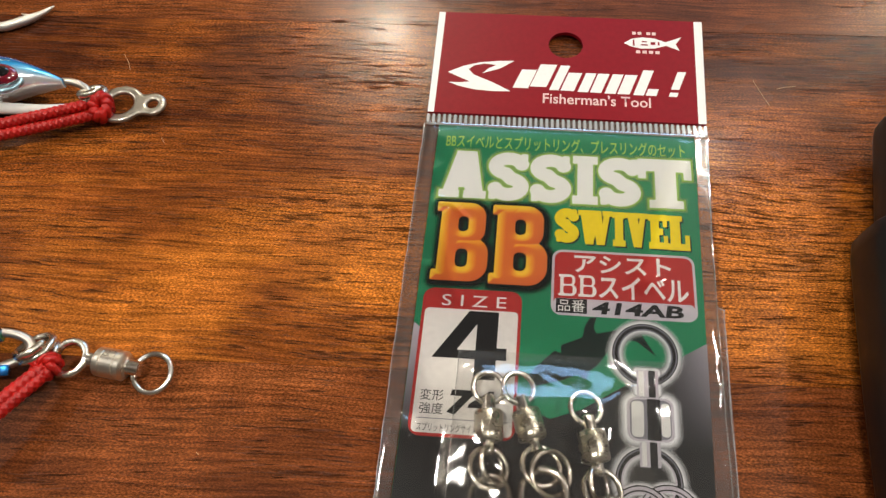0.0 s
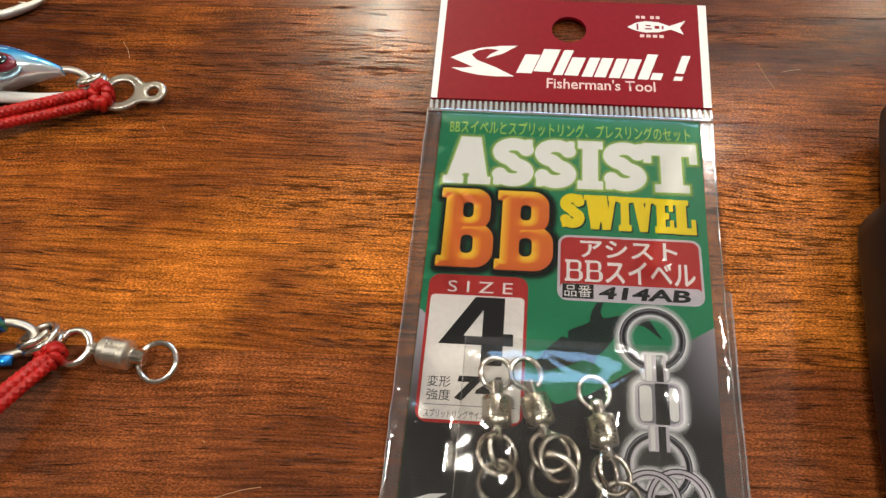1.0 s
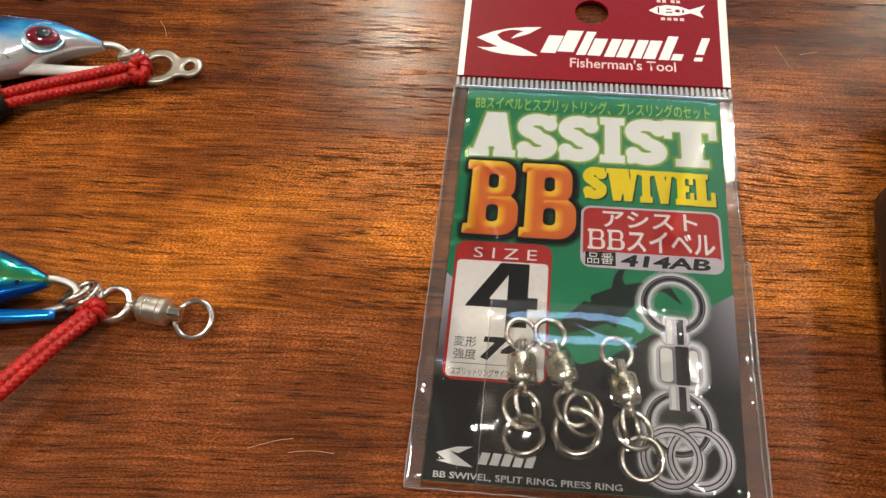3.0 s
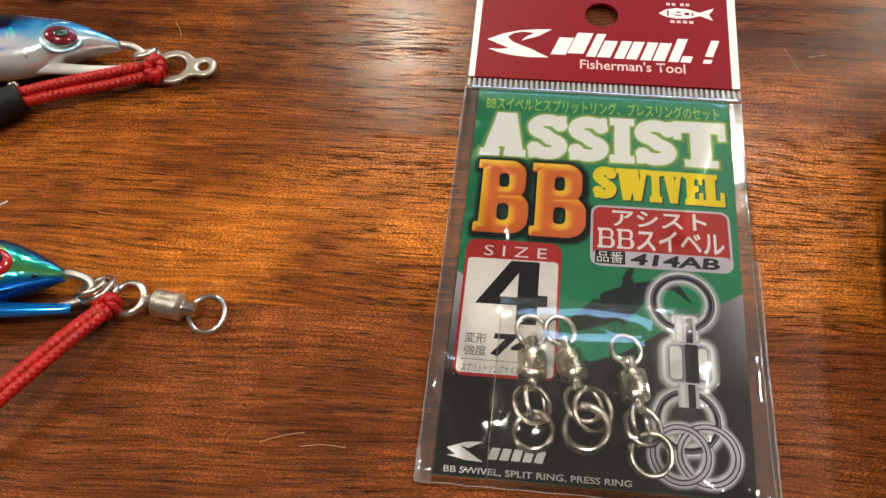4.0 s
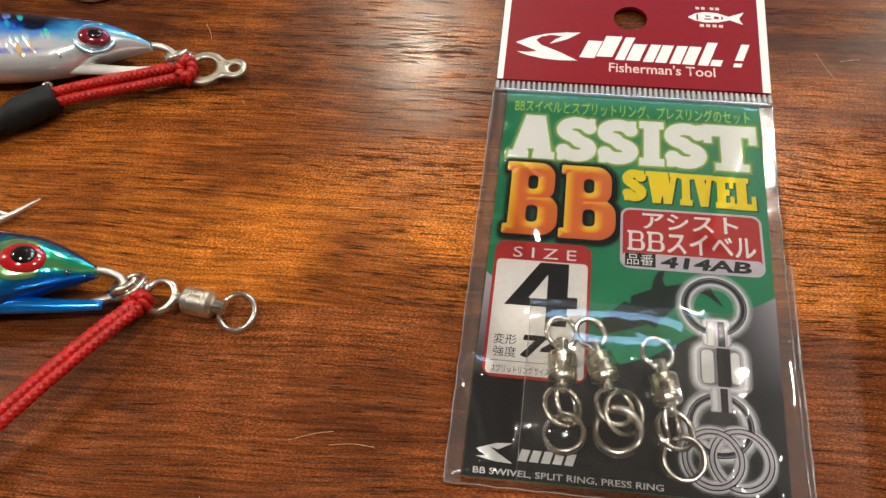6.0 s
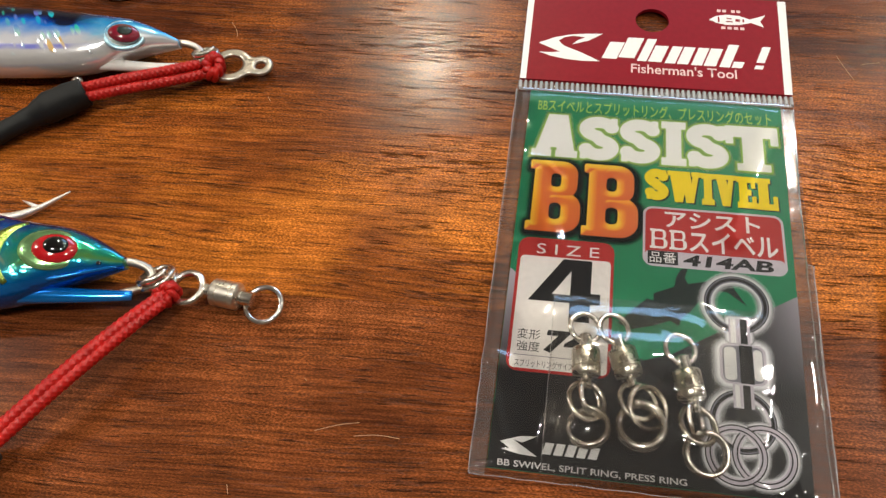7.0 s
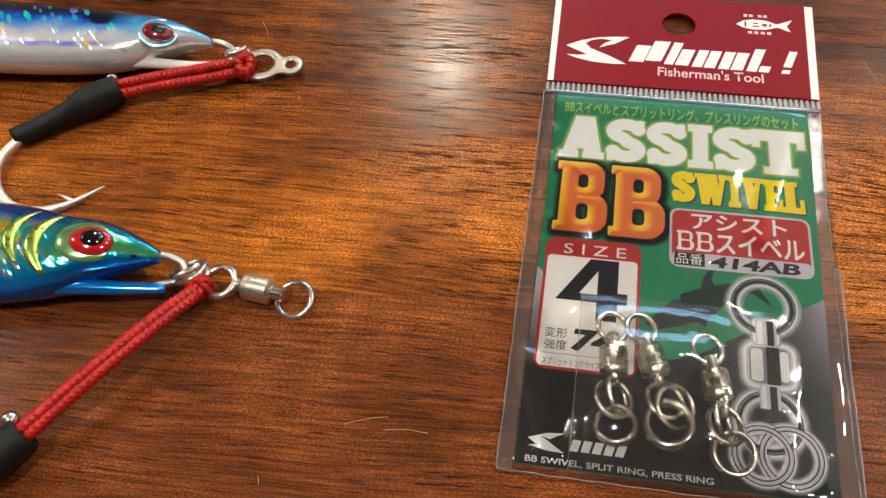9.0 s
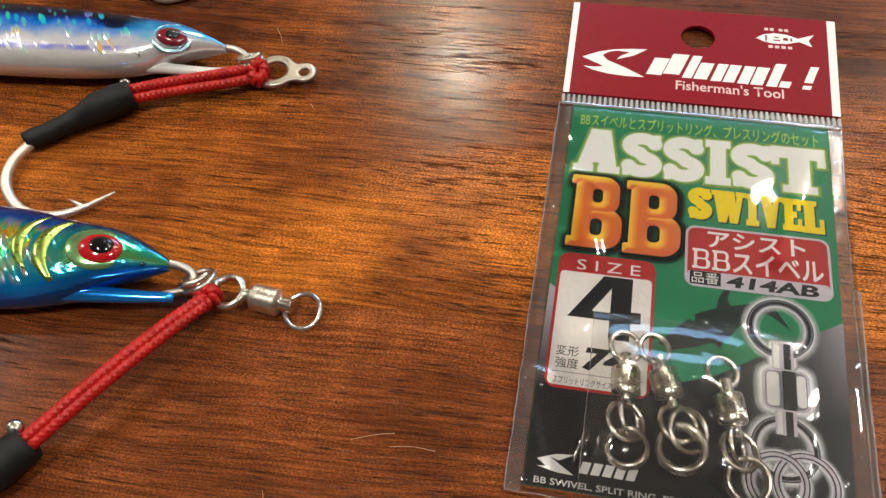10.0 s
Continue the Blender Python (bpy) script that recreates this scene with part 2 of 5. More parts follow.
M_steel = metal("nickel_plate", (0.74, 0.67, 0.58), 0.22)
M_steel_bright = metal("bright_steel", (0.74, 0.69, 0.62), 0.18)
M_steel_satin = metal("satin_steel", (0.52, 0.47, 0.41), 0.34)
M_nickel = metal("dull_nickel", (0.60, 0.55, 0.46), 0.26)
M_lime_foil = metal("lime_foil", (0.44, 0.62, 0.14), 0.28)
M_pale_foil = rough_stuff("pale_green_foil", (0.34, 0.66, 0.28), 0.2, 300, 0.3, 0.0004, 0.5, Coat_Weight=1.0, Metallic=0.8)
M_barrel = metal("brushed_nickel", (0.84, 0.78, 0.69), 0.3)
M_hook = metal("tinned_hook_wire", (0.86, 0.81, 0.74), 0.5)
M_cord = rough_stuff("red_braid", (0.43, 0.009, 0.006), 0.4, 3200, 0.6, 0.0001, 0.4, Specular_IOR_Level=0.4)
M_sleeve = rough_stuff("black_shrink_sleeve", (0.008, 0.008, 0.008), 0.6, 500, 0.4, 0.0002, 0.3, Specular_IOR_Level=0.3)
M_black_plastic = rough_stuff("black_plastic", (0.007, 0.007, 0.008), 0.36, 900, 0.2, 0.0001, 0.3, Specular_IOR_Level=0.3)
M_grey_mark = printed("grey_marking", (0.28, 0.28, 0.3))
M_red = printed("header_red", (0.215, 0.004, 0.010), 0.4, 0.06, 0.1)
M_white = printed("ink_white", (0.79, 0.77, 0.76), vary=0.03)
M_pinkish = printed("ink_pale_pink", (0.72, 0.50, 0.48))
M_green = printed("ink_green", (0.013, 0.205, 0.095), 0.34)
M_lime = printed("ink_lime", (0.36, 0.55, 0.10))
M_black = printed("ink_black", (0.010, 0.010, 0.011), 0.3, 0.2)
M_tuna = printed("ink_dark_green", (0.010, 0.022, 0.018), 0.3, 0.2)
M_yellow = printed("ink_yellow", (0.80, 0.62, 0.010))
M_brick = printed("ink_brick_red", (0.42, 0.025, 0.022))
M_lilac = printed("ink_lilac_grey", (0.55, 0.50, 0.56))
M_mid_grey = printed("ink_mid_grey", (0.21, 0.2, 0.24))
M_box_white = printed("ink_box_white", (0.74, 0.70, 0.68))
M_film = film("clear_film", 0.007, 0.035, 0.04, 0.0004)
# the pouch's milkiness is raised to stand in for broad glare on it
M_pouch = film("pouch_film", 0.02, 0.06, 0.2, 0.0004, 1.0)
M_seam = film("welded_film", 0.06, 0.12, 0.4, 0.0006, 0.6)
M_edge = film("film_edge", 0.2, 0.12, 0.2, 0.0003)
M_fold = film("folded_film", 0.22, 0.10, 0.05, 0.0003)
M_rib = film("crimped_film", 0.45, 0.15, 0.2, 0.0003)
M_blue_lilac = rough_stuff("white_lacquer", (0.72, 0.71, 0.68), 0.2, 500, 0.1, 0.0001, 0.06, Coat_Weight=1.0)
M_blue_paint = rough_stuff("blue_lacquer", (0.003, 0.22, 0.72), 0.18, 500, 0.1, 0.0001, 0.2, Coat_Weight=1.0, Metallic=0.65)
M_iris = rough_stuff("red_iris", (0.42, 0.008, 0.012), 0.12, 900, 0.1, 0.0001, 0.3, Coat_Weight=1.0)
M_iris_dark = rough_stuff("dark_red_iris", (0.17, 0.005, 0.016), 0.12, 900, 0.1, 0.0001, 0.4, Coat_Weight=1.0)
M_foil_head = metal("pale_silver_foil", (0.74, 0.82, 0.90), 0.3)
M_pale_blue = metal("pale_blue_foil", (0.50, 0.76, 0.92), 0.3)
M_pupil = rough_stuff("black_pupil", (0.004, 0.004, 0.004), 0.06, 900, 0.02, 0.0001, 0.1, Coat_Weight=1.0)
# the body's last, browner stop paints the table's reflection onto the belly
M_foil_silver = foil("silver_blue_foil",
                     [(0.38, (0.004, 0.008, 0.03)), (0.43, (0.006, 0.06, 0.40)), (0.47, (0.015, 0.24, 0.95)), (0.53, (0.24, 0.48, 0.98)), (0.60, (0.78, 0.79, 0.88)), (0.80, (0.82, 0.80, 0.80)), (0.88, (0.72, 0.68, 0.66))],
                     [(0.28, (0.01, 0.12, 0.45)), (0.40, (0.04, 0.42, 0.90)), (0.56, (0.30, 0.66, 0.95)), (0.66, (0.72, 0.78, 0.86)), (0.80, (0.80, 0.80, 0.80))],
                     1.0, None, 0.5, 0.4)
M_foil_green = foil("blue_green_foil",
                    [(0.22, (0.002, 0.035, 0.30)), (0.34, (0.002, 0.14, 0.70)), (0.42, (0.006, 0.42, 0.72)), (0.58, (0.03, 0.40, 0.42)), (0.70, (0.01, 0.36, 0.72)), (0.78, (0.004, 0.34, 0.98)), (0.90, (0.001, 0.14, 0.70))],
                    [(0.24, (0.002, 0.06, 0.24)), (0.36, (0.010, 0.34, 0.36)), (0.50, (0.03, 0.42, 0.22)), (0.60, (0.16, 0.46, 0.12)), (0.68, (0.02, 0.40, 0.46)), (0.75, (0.002, 0.22, 0.66)), (0.90, (0.001, 0.12, 0.52))],
                    0.45, [(0.34, (0.01, 0.36, 0.30)), (0.43, (0.06, 0.62, 0.08)), (0.51, (0.48, 0.76, 0.03)), (0.58, (0.90, 0.66, 0.05)), (0.63, (0.95, 0.35, 0.05)), (0.68, (0.16, 0.70, 0.26))], 0.75, 1.0)


def orange_fade():
    """Airbrushed lettering: deep orange that turns amber and yellow where u, the lift of its bevel towards the light, grows."""
    n = Nodes("ink_orange")
    lift = n.add("ShaderNodeSeparateXYZ", [(0, n.add("ShaderNodeTexCoord").outputs["UV"])]).outputs[0]
    n.link(n.ramp(lift, (0.0, (0.40, 0.055, 0.012)), (0.25, (0.60, 0.120, 0.016)), (0.55, (0.74, 0.27, 0.014)), (1.0, (0.84, 0.56, 0.03))), "Base Color")
    n.set(Roughness=0.35)
    return n.material


def dark_ground():
    """The card's lower field: near-black ink that pales to lilac grey towards its two upper corners."""
    n = Nodes("ink_black_to_grey")
    coord = n.add("ShaderNodeTexCoord").outputs["Object"]
    split = n.add("ShaderNodeSeparateXYZ", [(0, coord)])
    side = n.ramp(n.math("MULTIPLY", n.math("ABSOLUTE", split.outputs[0], 0.0), 30.0), (0.52, 0.0), (0.86, 1.0))
    high = n.ramp(n.math("ADD", n.math("MULTIPLY", split.outputs[1], 30.0), 2.5), (0.35, 0.0), (0.95, 1.0))
    n.link(n.mix(n.math("MULTIPLY", side, high), (0.010, 0.010, 0.011), (0.42, 0.38, 0.44)), "Base Color")
    n.set(Roughness=0.3)
    return n.material


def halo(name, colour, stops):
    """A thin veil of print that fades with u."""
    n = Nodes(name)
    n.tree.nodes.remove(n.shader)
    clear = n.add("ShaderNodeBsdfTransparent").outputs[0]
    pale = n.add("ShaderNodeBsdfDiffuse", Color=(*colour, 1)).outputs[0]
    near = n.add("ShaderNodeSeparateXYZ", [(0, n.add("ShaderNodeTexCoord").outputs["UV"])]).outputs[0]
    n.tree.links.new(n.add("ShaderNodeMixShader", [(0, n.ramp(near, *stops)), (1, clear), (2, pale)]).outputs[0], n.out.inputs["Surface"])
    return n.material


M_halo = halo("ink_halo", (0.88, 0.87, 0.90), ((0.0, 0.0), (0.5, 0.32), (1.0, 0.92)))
M_lime_halo = halo("ink_lime_halo", (0.40, 0.58, 0.16), ((0.0, 0.0), (0.6, 0.6), (1.0, 0.9)))
M_black_halo = halo("ink_black_halo", (0.010, 0.012, 0.011), ((0.0, 0.0), (0.4, 0.55), (0.75, 1.0)))
M_orange = orange_fade()
M_ground = dark_ground()


# ---- mesh builders; lengths in millimetres ----
def part(name, bm, material, parent=None, label="", at=None):
    me = bpy.data.meshes.new(name)
    bm.to_mesh(me)
    bm.free()
    me.materials.append(material)
    ob = new(name, me)
    if at is not None:
        ob.matrix_basis = at
    if parent is not None:
        ob.parent = parent
    return tagged(ob, label)


def empty(name, at, label, category, group="", kind=""):
    ob = new(name)
    ob.empty_display_size = 0.005
    ob.matrix_basis = at
    return tagged(ob, label, category, group, kind)


def smooth(bm, limit=40):
    for f in bm.faces:
        f.smooth = True
    for e in bm.edges:
        if len(e.link_faces) == 2 and e.calc_face_angle(0) > radians(limit):
            e.smooth = False
    return bm


def box(sx, sy, sz, bevel=0.0, centre=(0, 0, 0)):
    bm = bmesh.new()
    bmesh.ops.create_cube(bm, size=1.0)
    for v in bm.verts:
        v.co = Vector((v.co.x * sx + centre[0], v.co.y * sy + centre[1], v.co.z * sz + centre[2])) * MM
    if bevel:
        bmesh.ops.bevel(bm, geom=bm.edges[:], offset=bevel * MM, segments=2, affect="EDGES")
    return bm


def curve_points(pts, steps):
    """A smooth curve through the points (Catmull-Rom)."""
    p = [Vector(q) for q in pts]
    p = [2 * p[0] - p[1]] + p + [2 * p[-1] - p[-2]]
    out = []
    for a, b, c, d in zip(p, p[1:], p[2:], p[3:]):
        for k in range(steps):
            t = k / steps
            out.append(0.5 * (2 * b + (c - a) * t + (2 * a - 5 * b + 4 * c - d) * t * t + (3 * b - a - 3 * c + d) * t**3))
    return out + [p[-2]]


def sweep(bm, pts, radii, sides=10, closed=False, flat=1.0):
    """A tube along the points, of one radius or one for each, closed by caps."""
    p = [Vector(q) for q in pts]
    n = len(p)
    r = [radii] * n if isinstance(radii, (int, float)) else list(radii)
    rings, normal = [], None
    for i in range(n):
        ahead = (p[(i + 1) % n] - p[i - 1]) if closed else (p[min(i + 1, n - 1)] - p[max(i - 1, 0)])
        ahead.normalize()
        if normal is None:
            normal = Vector((0, 0, 1)) if abs(ahead.z) < 0.9 else Vector((1, 0, 0))
        normal = (normal - ahead * normal.dot(ahead)).normalized()
        side = ahead.cross(normal)
        rings.append([bm.verts.new((p[i] + r[i] * (math.cos(a) * side + flat * math.sin(a) * normal)) * MM) for a in (2 * math.pi * k / sides for k in range(sides))])
    for i in range(n if closed else n - 1):
        a, b = rings[i], rings[(i + 1) % n]
        for k in range(sides):
            bm.faces.new((a[k], a[(k + 1) % sides], b[(k + 1) % sides], b[k]))
    if not closed:
        bm.faces.new(rings[0][::-1])
        bm.faces.new(rings[-1])
    return bm


def ring_points(centre, radius, tilt=(0, 0, 0), n=36, turns=1.0, rise=0.0, stretch=1.0):
    turn = Euler([radians(a) for a in tilt]).to_matrix()
    steps = int(n * turns)
    return [Vector(centre) + turn @ Vector((stretch * radius * math.cos(2 * math.pi * k / n), radius * math.sin(2 * math.pi * k / n), rise * (k / n - turns / 2))) for k in range(steps)]


def ring(centre, radius, wire, tilt=(0, 0, 0), stretch=1.0):
    return smooth(sweep(bmesh.new(), ring_points(centre, radius, tilt, stretch=stretch), wire, 10, True))


def coil(centre, radius, wire, tilt=(0, 0, 0)):
    """A split ring: two close turns of wire."""
    return smooth(sweep(bmesh.new(), ring_points(centre, radius, tilt, 36, 2.05, wire * 2.0), wire, 10))


def lathe(profile, at, sides=28):
    """A turned solid from (along, radius) pairs, along x, laid at a pose in millimetres."""
    bm = bmesh.new()
    rows = [[bm.verts.new((at @ Vector((x, r * math.cos(a), r * math.sin(a)))) * MM) for a in (2 * math.pi * k / sides for k in range(sides))] for x, r in profile]
    for a, b in zip(rows, rows[1:]):
        for k in range(sides):
            bm.faces.new((a[k], b[k], b[(k + 1) % sides], a[(k + 1) % sides]))
    bm.faces.new(rows[0])
    bm.faces.new(rows[-1][::-1])
    bmesh.ops.recalc_face_normals(bm, faces=bm.faces[:])
    return smooth(bm)


# ---- the room ----
def slab(name, x0, x1, y0, y1, z0, z1, material, label, category):
    bm = box((x1 - x0) * 1000, (y1 - y0) * 1000, (z1 - z0) * 1000)
    ob = part(name, bm, material, None, label)
    ob.location = ((x0 + x1) / 2, (y0 + y1) / 2, (z0 + z1) / 2)
    return tagged(ob, "", category, "", "structure")


slab("floor", -2.0, 2.0, -2.0, 2.6, -0.84, -0.74, M_floor, "plain brown wooden floor under the table", "floor")
slab("ceiling", -2.0, 2.0, -2.0, 2.6, 1.64, 1.74, M_ceiling, "plain dull beige ceiling above the table", "ceiling")
slab("wall_west", -2.1, -2.0, -2.1, 2.7, -0.74, 1.64, M_wall, "plain dim brown painted wall", "wall")
slab("wall_south", -2.0, 2.0, -2.1, -2.0, -0.74, 1.64, M_wall, "plain dim brown painted wall", "wall")
slab("wall_east", 2.0, 2.1, -2.1, 2.7, -0.74, 1.64, M_wall, "plain dim brown painted wall", "wall")


def wall_with_opening(name):
    """The north wall, with a window's opening through it."""
    bm = bmesh.new()
    for x0, x1, z0, z1 in ((-2.0, -0.2, -0.74, 1.64), (1.1, 2.0, -0.74, 1.64), (-0.2, 1.1, -0.74, 0.65), (-0.2, 1.1, 1.45, 1.64)):
        corners = [bm.verts.new((x, y, z)) for x in (x0, x1) for y in (2.6, 2.7) for z in (z0, z1)]
        for f in ((0, 1, 3, 2), (4, 6, 7, 5), (0, 4, 5, 1), (2, 3, 7, 6), (0, 2, 6, 4), (1, 5, 7, 3)):
            bm.faces.new([corners[k] for k in f])
    return tagged(part(name, bm, M_wall), "plain dim brown wall with a window opening", "wall", "", "structure")


wall_with_opening("wall_north")

# ---- the table: glued boards with the grain along them ----
GRAIN = 1.2
SEAM = -0.0599
table = empty("table", pose(-0.035, SEAM, 0, 0, 0, GRAIN), "varnished reddish-brown wooden table made of glued boards", "table")
for leg_x in (-0.62, 0.62):
    for leg_y in (-0.30, 0.34):
        part("leg", box(60, 60, 714, 3, (leg_x * 1000, leg_y * 1000, -383)), M_wood_red, table)
for n in range(9):
    wide = 88
    plank_bm = box(1400, wide - 0.09, 26, 0.0)
    part("plank", plank_bm, M_wood if n % 2 == 0 else M_wood_red, table, "", pose(0, (n - 4) * 0.088 + 0.044, -0.013))


def hair(name, lines, radius, material, label, category):
    bm = bmesh.new()
    for pts in lines:
        sweep(bm, curve_points([(x, y, 0.03) for x, y in pts], 4), radius, 5)
    return tagged(part(name, bm, material), label, category, "", "stuff")


M_scratch = printed("bare_scratch", (0.50, 0.28, 0.14))
hair("scratches", [[(-62.6, -87.0), (-58.0, -85.4), (-54.7, -84.7)], [(-55.2, -87.2), (-51.0, -86.6), (-47.0, -86.8)], [(43.6, 15.0), (45.0, 11.0), (46.4, 7.6)],
     [(-106.0, 14.5), (-104.2, 12.0), (-103.2, 9.6)], [(-90.5, -9.6), (-89.6, -10.8)], [(-76.0, -98.0), (-75.4, -99.6)], [(-120.5, -97.0), (-120.0, -98.4)], [(-66.5, -77.5), (-66.0, -77.9)], [(48.8, 12.6), (51.0, 13.2), (53.2, 13.6)]],
     0.055, M_scratch, "fine pale scratches in the table varnish", "scratch")


# ---- lettering: slab capitals as strokes in a unit square, and plain text in the built-in font ----
def block(x0, y0, x1, y1):
    return [(x0, y0), (x1, y0), (x1, y1), (x0, y1)]


def bow(cx, cy, rx, ry, a0, a1, n=9):
    return [(cx + rx * math.cos(radians(a0 + (a1 - a0) * k / n)), cy + ry * math.sin(radians(a0 + (a1 - a0) * k / n))) for k in range(n + 1)]


GLYPHS = {
    "A": [[(0.05, 0), (0.34, 0), (0.64, 1), (0.32, 1)], [(0.60, 0), (0.96, 0), (0.74, 1), (0.38, 1)], block(0.28, 0.22, 0.72, 0.40), block(0, 0, 0.42, 0.14), block(0.54, 0, 1, 0.14)],
    "I": [block(0.2, 0, 0.8, 1), block(0, 0, 1, 0.15), block(0, 0.85, 1, 1)],
    "T": [block(0, 0.76, 1, 1), block(0, 0.60, 0.13, 0.9), block(0.87, 0.60, 1, 0.9), block(0.32, 0, 0.70, 0.9), block(0.2, 0, 0.82, 0.14)],
    "L": [block(0.12, 0, 0.55, 1), block(0, 0.87, 0.68, 1), block(0, 0, 1, 0.16), block(0.84, 0, 1, 0.42)],
    "E": [block(0.12, 0, 0.52, 1), block(0, 0.84, 0.98, 1), block(0, 0, 1, 0.16), block(0.4, 0.42, 0.74, 0.58), block(0.84, 0, 1, 0.36), block(0.82, 0.66, 0.98, 1)],
    "V": [[(0.08, 1), (0.36, 0), (0.66, 0), (0.50, 1)], [(0.72, 1), (0.46, 0), (0.66, 0), (0.90, 1)], block(0, 0.87, 0.56, 1), block(0.64, 0.87, 1, 1)],
    "W": [[(0.06, 1), (0.22, 0), (0.42, 0), (0.32, 1)], [(0.40, 0.98), (0.30, 0), (0.42, 0), (0.62, 0.98)], [(0.42, 1), (0.56, 0), (0.76, 0), (0.66, 1)], [(0.80, 1), (0.64, 0), (0.76, 0), (0.94, 1)],
          block(0, 0.87, 0.36, 1), block(0.74, 0.87, 1, 1)],
}


def box_field(u, v, u0, v0, u1, v1, r):
    """Signed distance to a rounded rectangle, over arrays of points."""
    du, dv = np.abs(u - (u0 + u1) / 2) - (u1 - u0) / 2 + r, np.abs(v - (v0 + v1) / 2) - (v1 - v0) / 2 + r
    return np.hypot(np.maximum(du, 0), np.maximum(dv, 0)) + np.minimum(np.maximum(du, dv), 0) - r


def poly_field(u, v, pts):
    """Signed distance, nearly, to a convex outline that runs anticlockwise."""
    out = np.full(u.shape, -1e9)
    for (ax, ay), (bx, by) in zip(pts, pts[1:] + pts[:1]):
        far = math.hypot(bx - ax, by - ay)
        out = np.maximum(out, ((u - ax) * (by - ay) - (v - ay) * (bx - ax)) / far)
    return out


def line_field(u, v, pts):
    out = np.full(u.shape, 1e9)
    for (ax, ay), (bx, by) in zip(pts, pts[1:]):
        lx, ly = bx - ax, by - ay
        t = np.clip(((u - ax) * lx + (v - ay) * ly) / (lx * lx + ly * ly), 0, 1)
        out = np.minimum(out, np.hypot(u - ax - t * lx, v - ay - t * ly))
    return out


def letter_field(letter, u, v, place, weight=1.0):
    """Signed distance to a slab capital that fills (u0, v0, u1, v1)."""
    u0, v0, u1, v1 = place
    w, h = u1 - u0, v1 - v0
    if letter == "S":
        spine = bow(0.5, 0.715, 0.33, 0.165, 18, 258, 16) + bow(0.5, 0.285, 0.33, 0.165, 78, -162, 16)
        field = line_field(u, v, [(u0 + x * w, v0 + y * h) for x, y in spine]) - 0.122 * h * weight
        for x0, y0, x1, y1 in ((0.80, 0.68, 0.95, 0.98), (0.05, 0.02, 0.20, 0.32)):
            field = np.minimum(field, box_field(u, v, u0 + x0 * w, v0 + y0 * h, u0 + x1 * w, v0 + y1 * h, 0.02 * h))
        return field
    if letter == "B":
        def at(x0, y0, x1, y1, r):
            return box_field(u, v, u0 + x0 * w, v0 + y0 * h, u0 + x1 * w, v0 + y1 * h, r * w)
        thin = 0.5 * (1 - weight)
        field = np.minimum(np.minimum(at(0.09, 0, 0.5, 1, 0.03), at(0.2, 0.46, 0.91, 1, 0.30)), np.minimum(at(0.2, 0, 0.99, 0.55, 0.33), np.minimum(at(0, 0, 0.4, 0.13, 0.03), at(0, 0.87, 0.4, 1, 0.03))))
        return np.maximum(field, -np.minimum(at(0.41 - thin * 0.3, 0.62 - thin * 0.15, 0.60 + thin * 0.3, 0.82 + thin * 0.12, 0.09), at(0.41 - thin * 0.3, 0.17 - thin * 0.12, 0.63 + thin * 0.3, 0.40 + thin * 0.15, 0.10)))
    field = np.full(u.shape, 1e9)
    for shape in GLYPHS[letter]:
        field = np.minimum(field, poly_field(u, v, [(u0 + x * w, v0 + y * h) for x, y in shape]))
    return field


LEAN = 0.032  # how far the packet's long edges lean off its short ones


def laid(u, v, z):
    return Vector((u + LEAN * v, v, z)) * MM


def field_sheet(field, u0, v0, u1, v1, step, z, level=0.0, shade=None):
    """The flat region where a field lies under a level, cut clean along its outline; shade(values, du, dv) gives u for the fade."""
    us, vs = np.arange(u0, u1 + step, step), np.arange(v0, v1 + step, step)
    gu, gv = np.meshgrid(us, vs)
    val = field(gu, gv)
    slope_v, slope_u = np.gradient(val, step)
    tint = shade(val, slope_u, slope_v) if shade else np.zeros(val.shape)
    bm = bmesh.new()
    uv = bm.loops.layers.uv.new("fade")
    made = {}

    def corner(j, i):
        if (j, i) not in made:
            made[j, i] = (bm.verts.new(laid(us[i], vs[j], z)), tint[j, i])
        return made[j, i]

    def crossing(a, b):
        key = (min(a, b), max(a, b))
        if key not in made:
            t = (level - val[a]) / (val[b] - val[a])
            made[key] = (bm.verts.new(laid(us[a[1]] + t * (us[b[1]] - us[a[1]]), vs[a[0]] + t * (vs[b[0]] - vs[a[0]]), z)), tint[a] + t * (tint[b] - tint[a]))
        return made[key]

    inside = val < level
    some = inside[:-1, :-1] | inside[1:, :-1] | inside[:-1, 1:] | inside[1:, 1:]
    for j, i in zip(*np.nonzero(some)):
        j, i = int(j), int(i)
        loop = [(j, i), (j, i + 1), (j + 1, i + 1), (j + 1, i)]
        ring_ = []
        for a, b in zip(loop, loop[1:] + loop[:1]):
            if inside[a]:
                ring_.append(corner(*a))
            if inside[a] != inside[b]:
                ring_.append(crossing(a, b))
        if len(ring_) > 2:
            face = bm.faces.new([c[0] for c in ring_])
            for spot, (vert, value) in zip(face.loops, ring_):
                spot[uv].uv = (float(value), 0.5)
    return bm


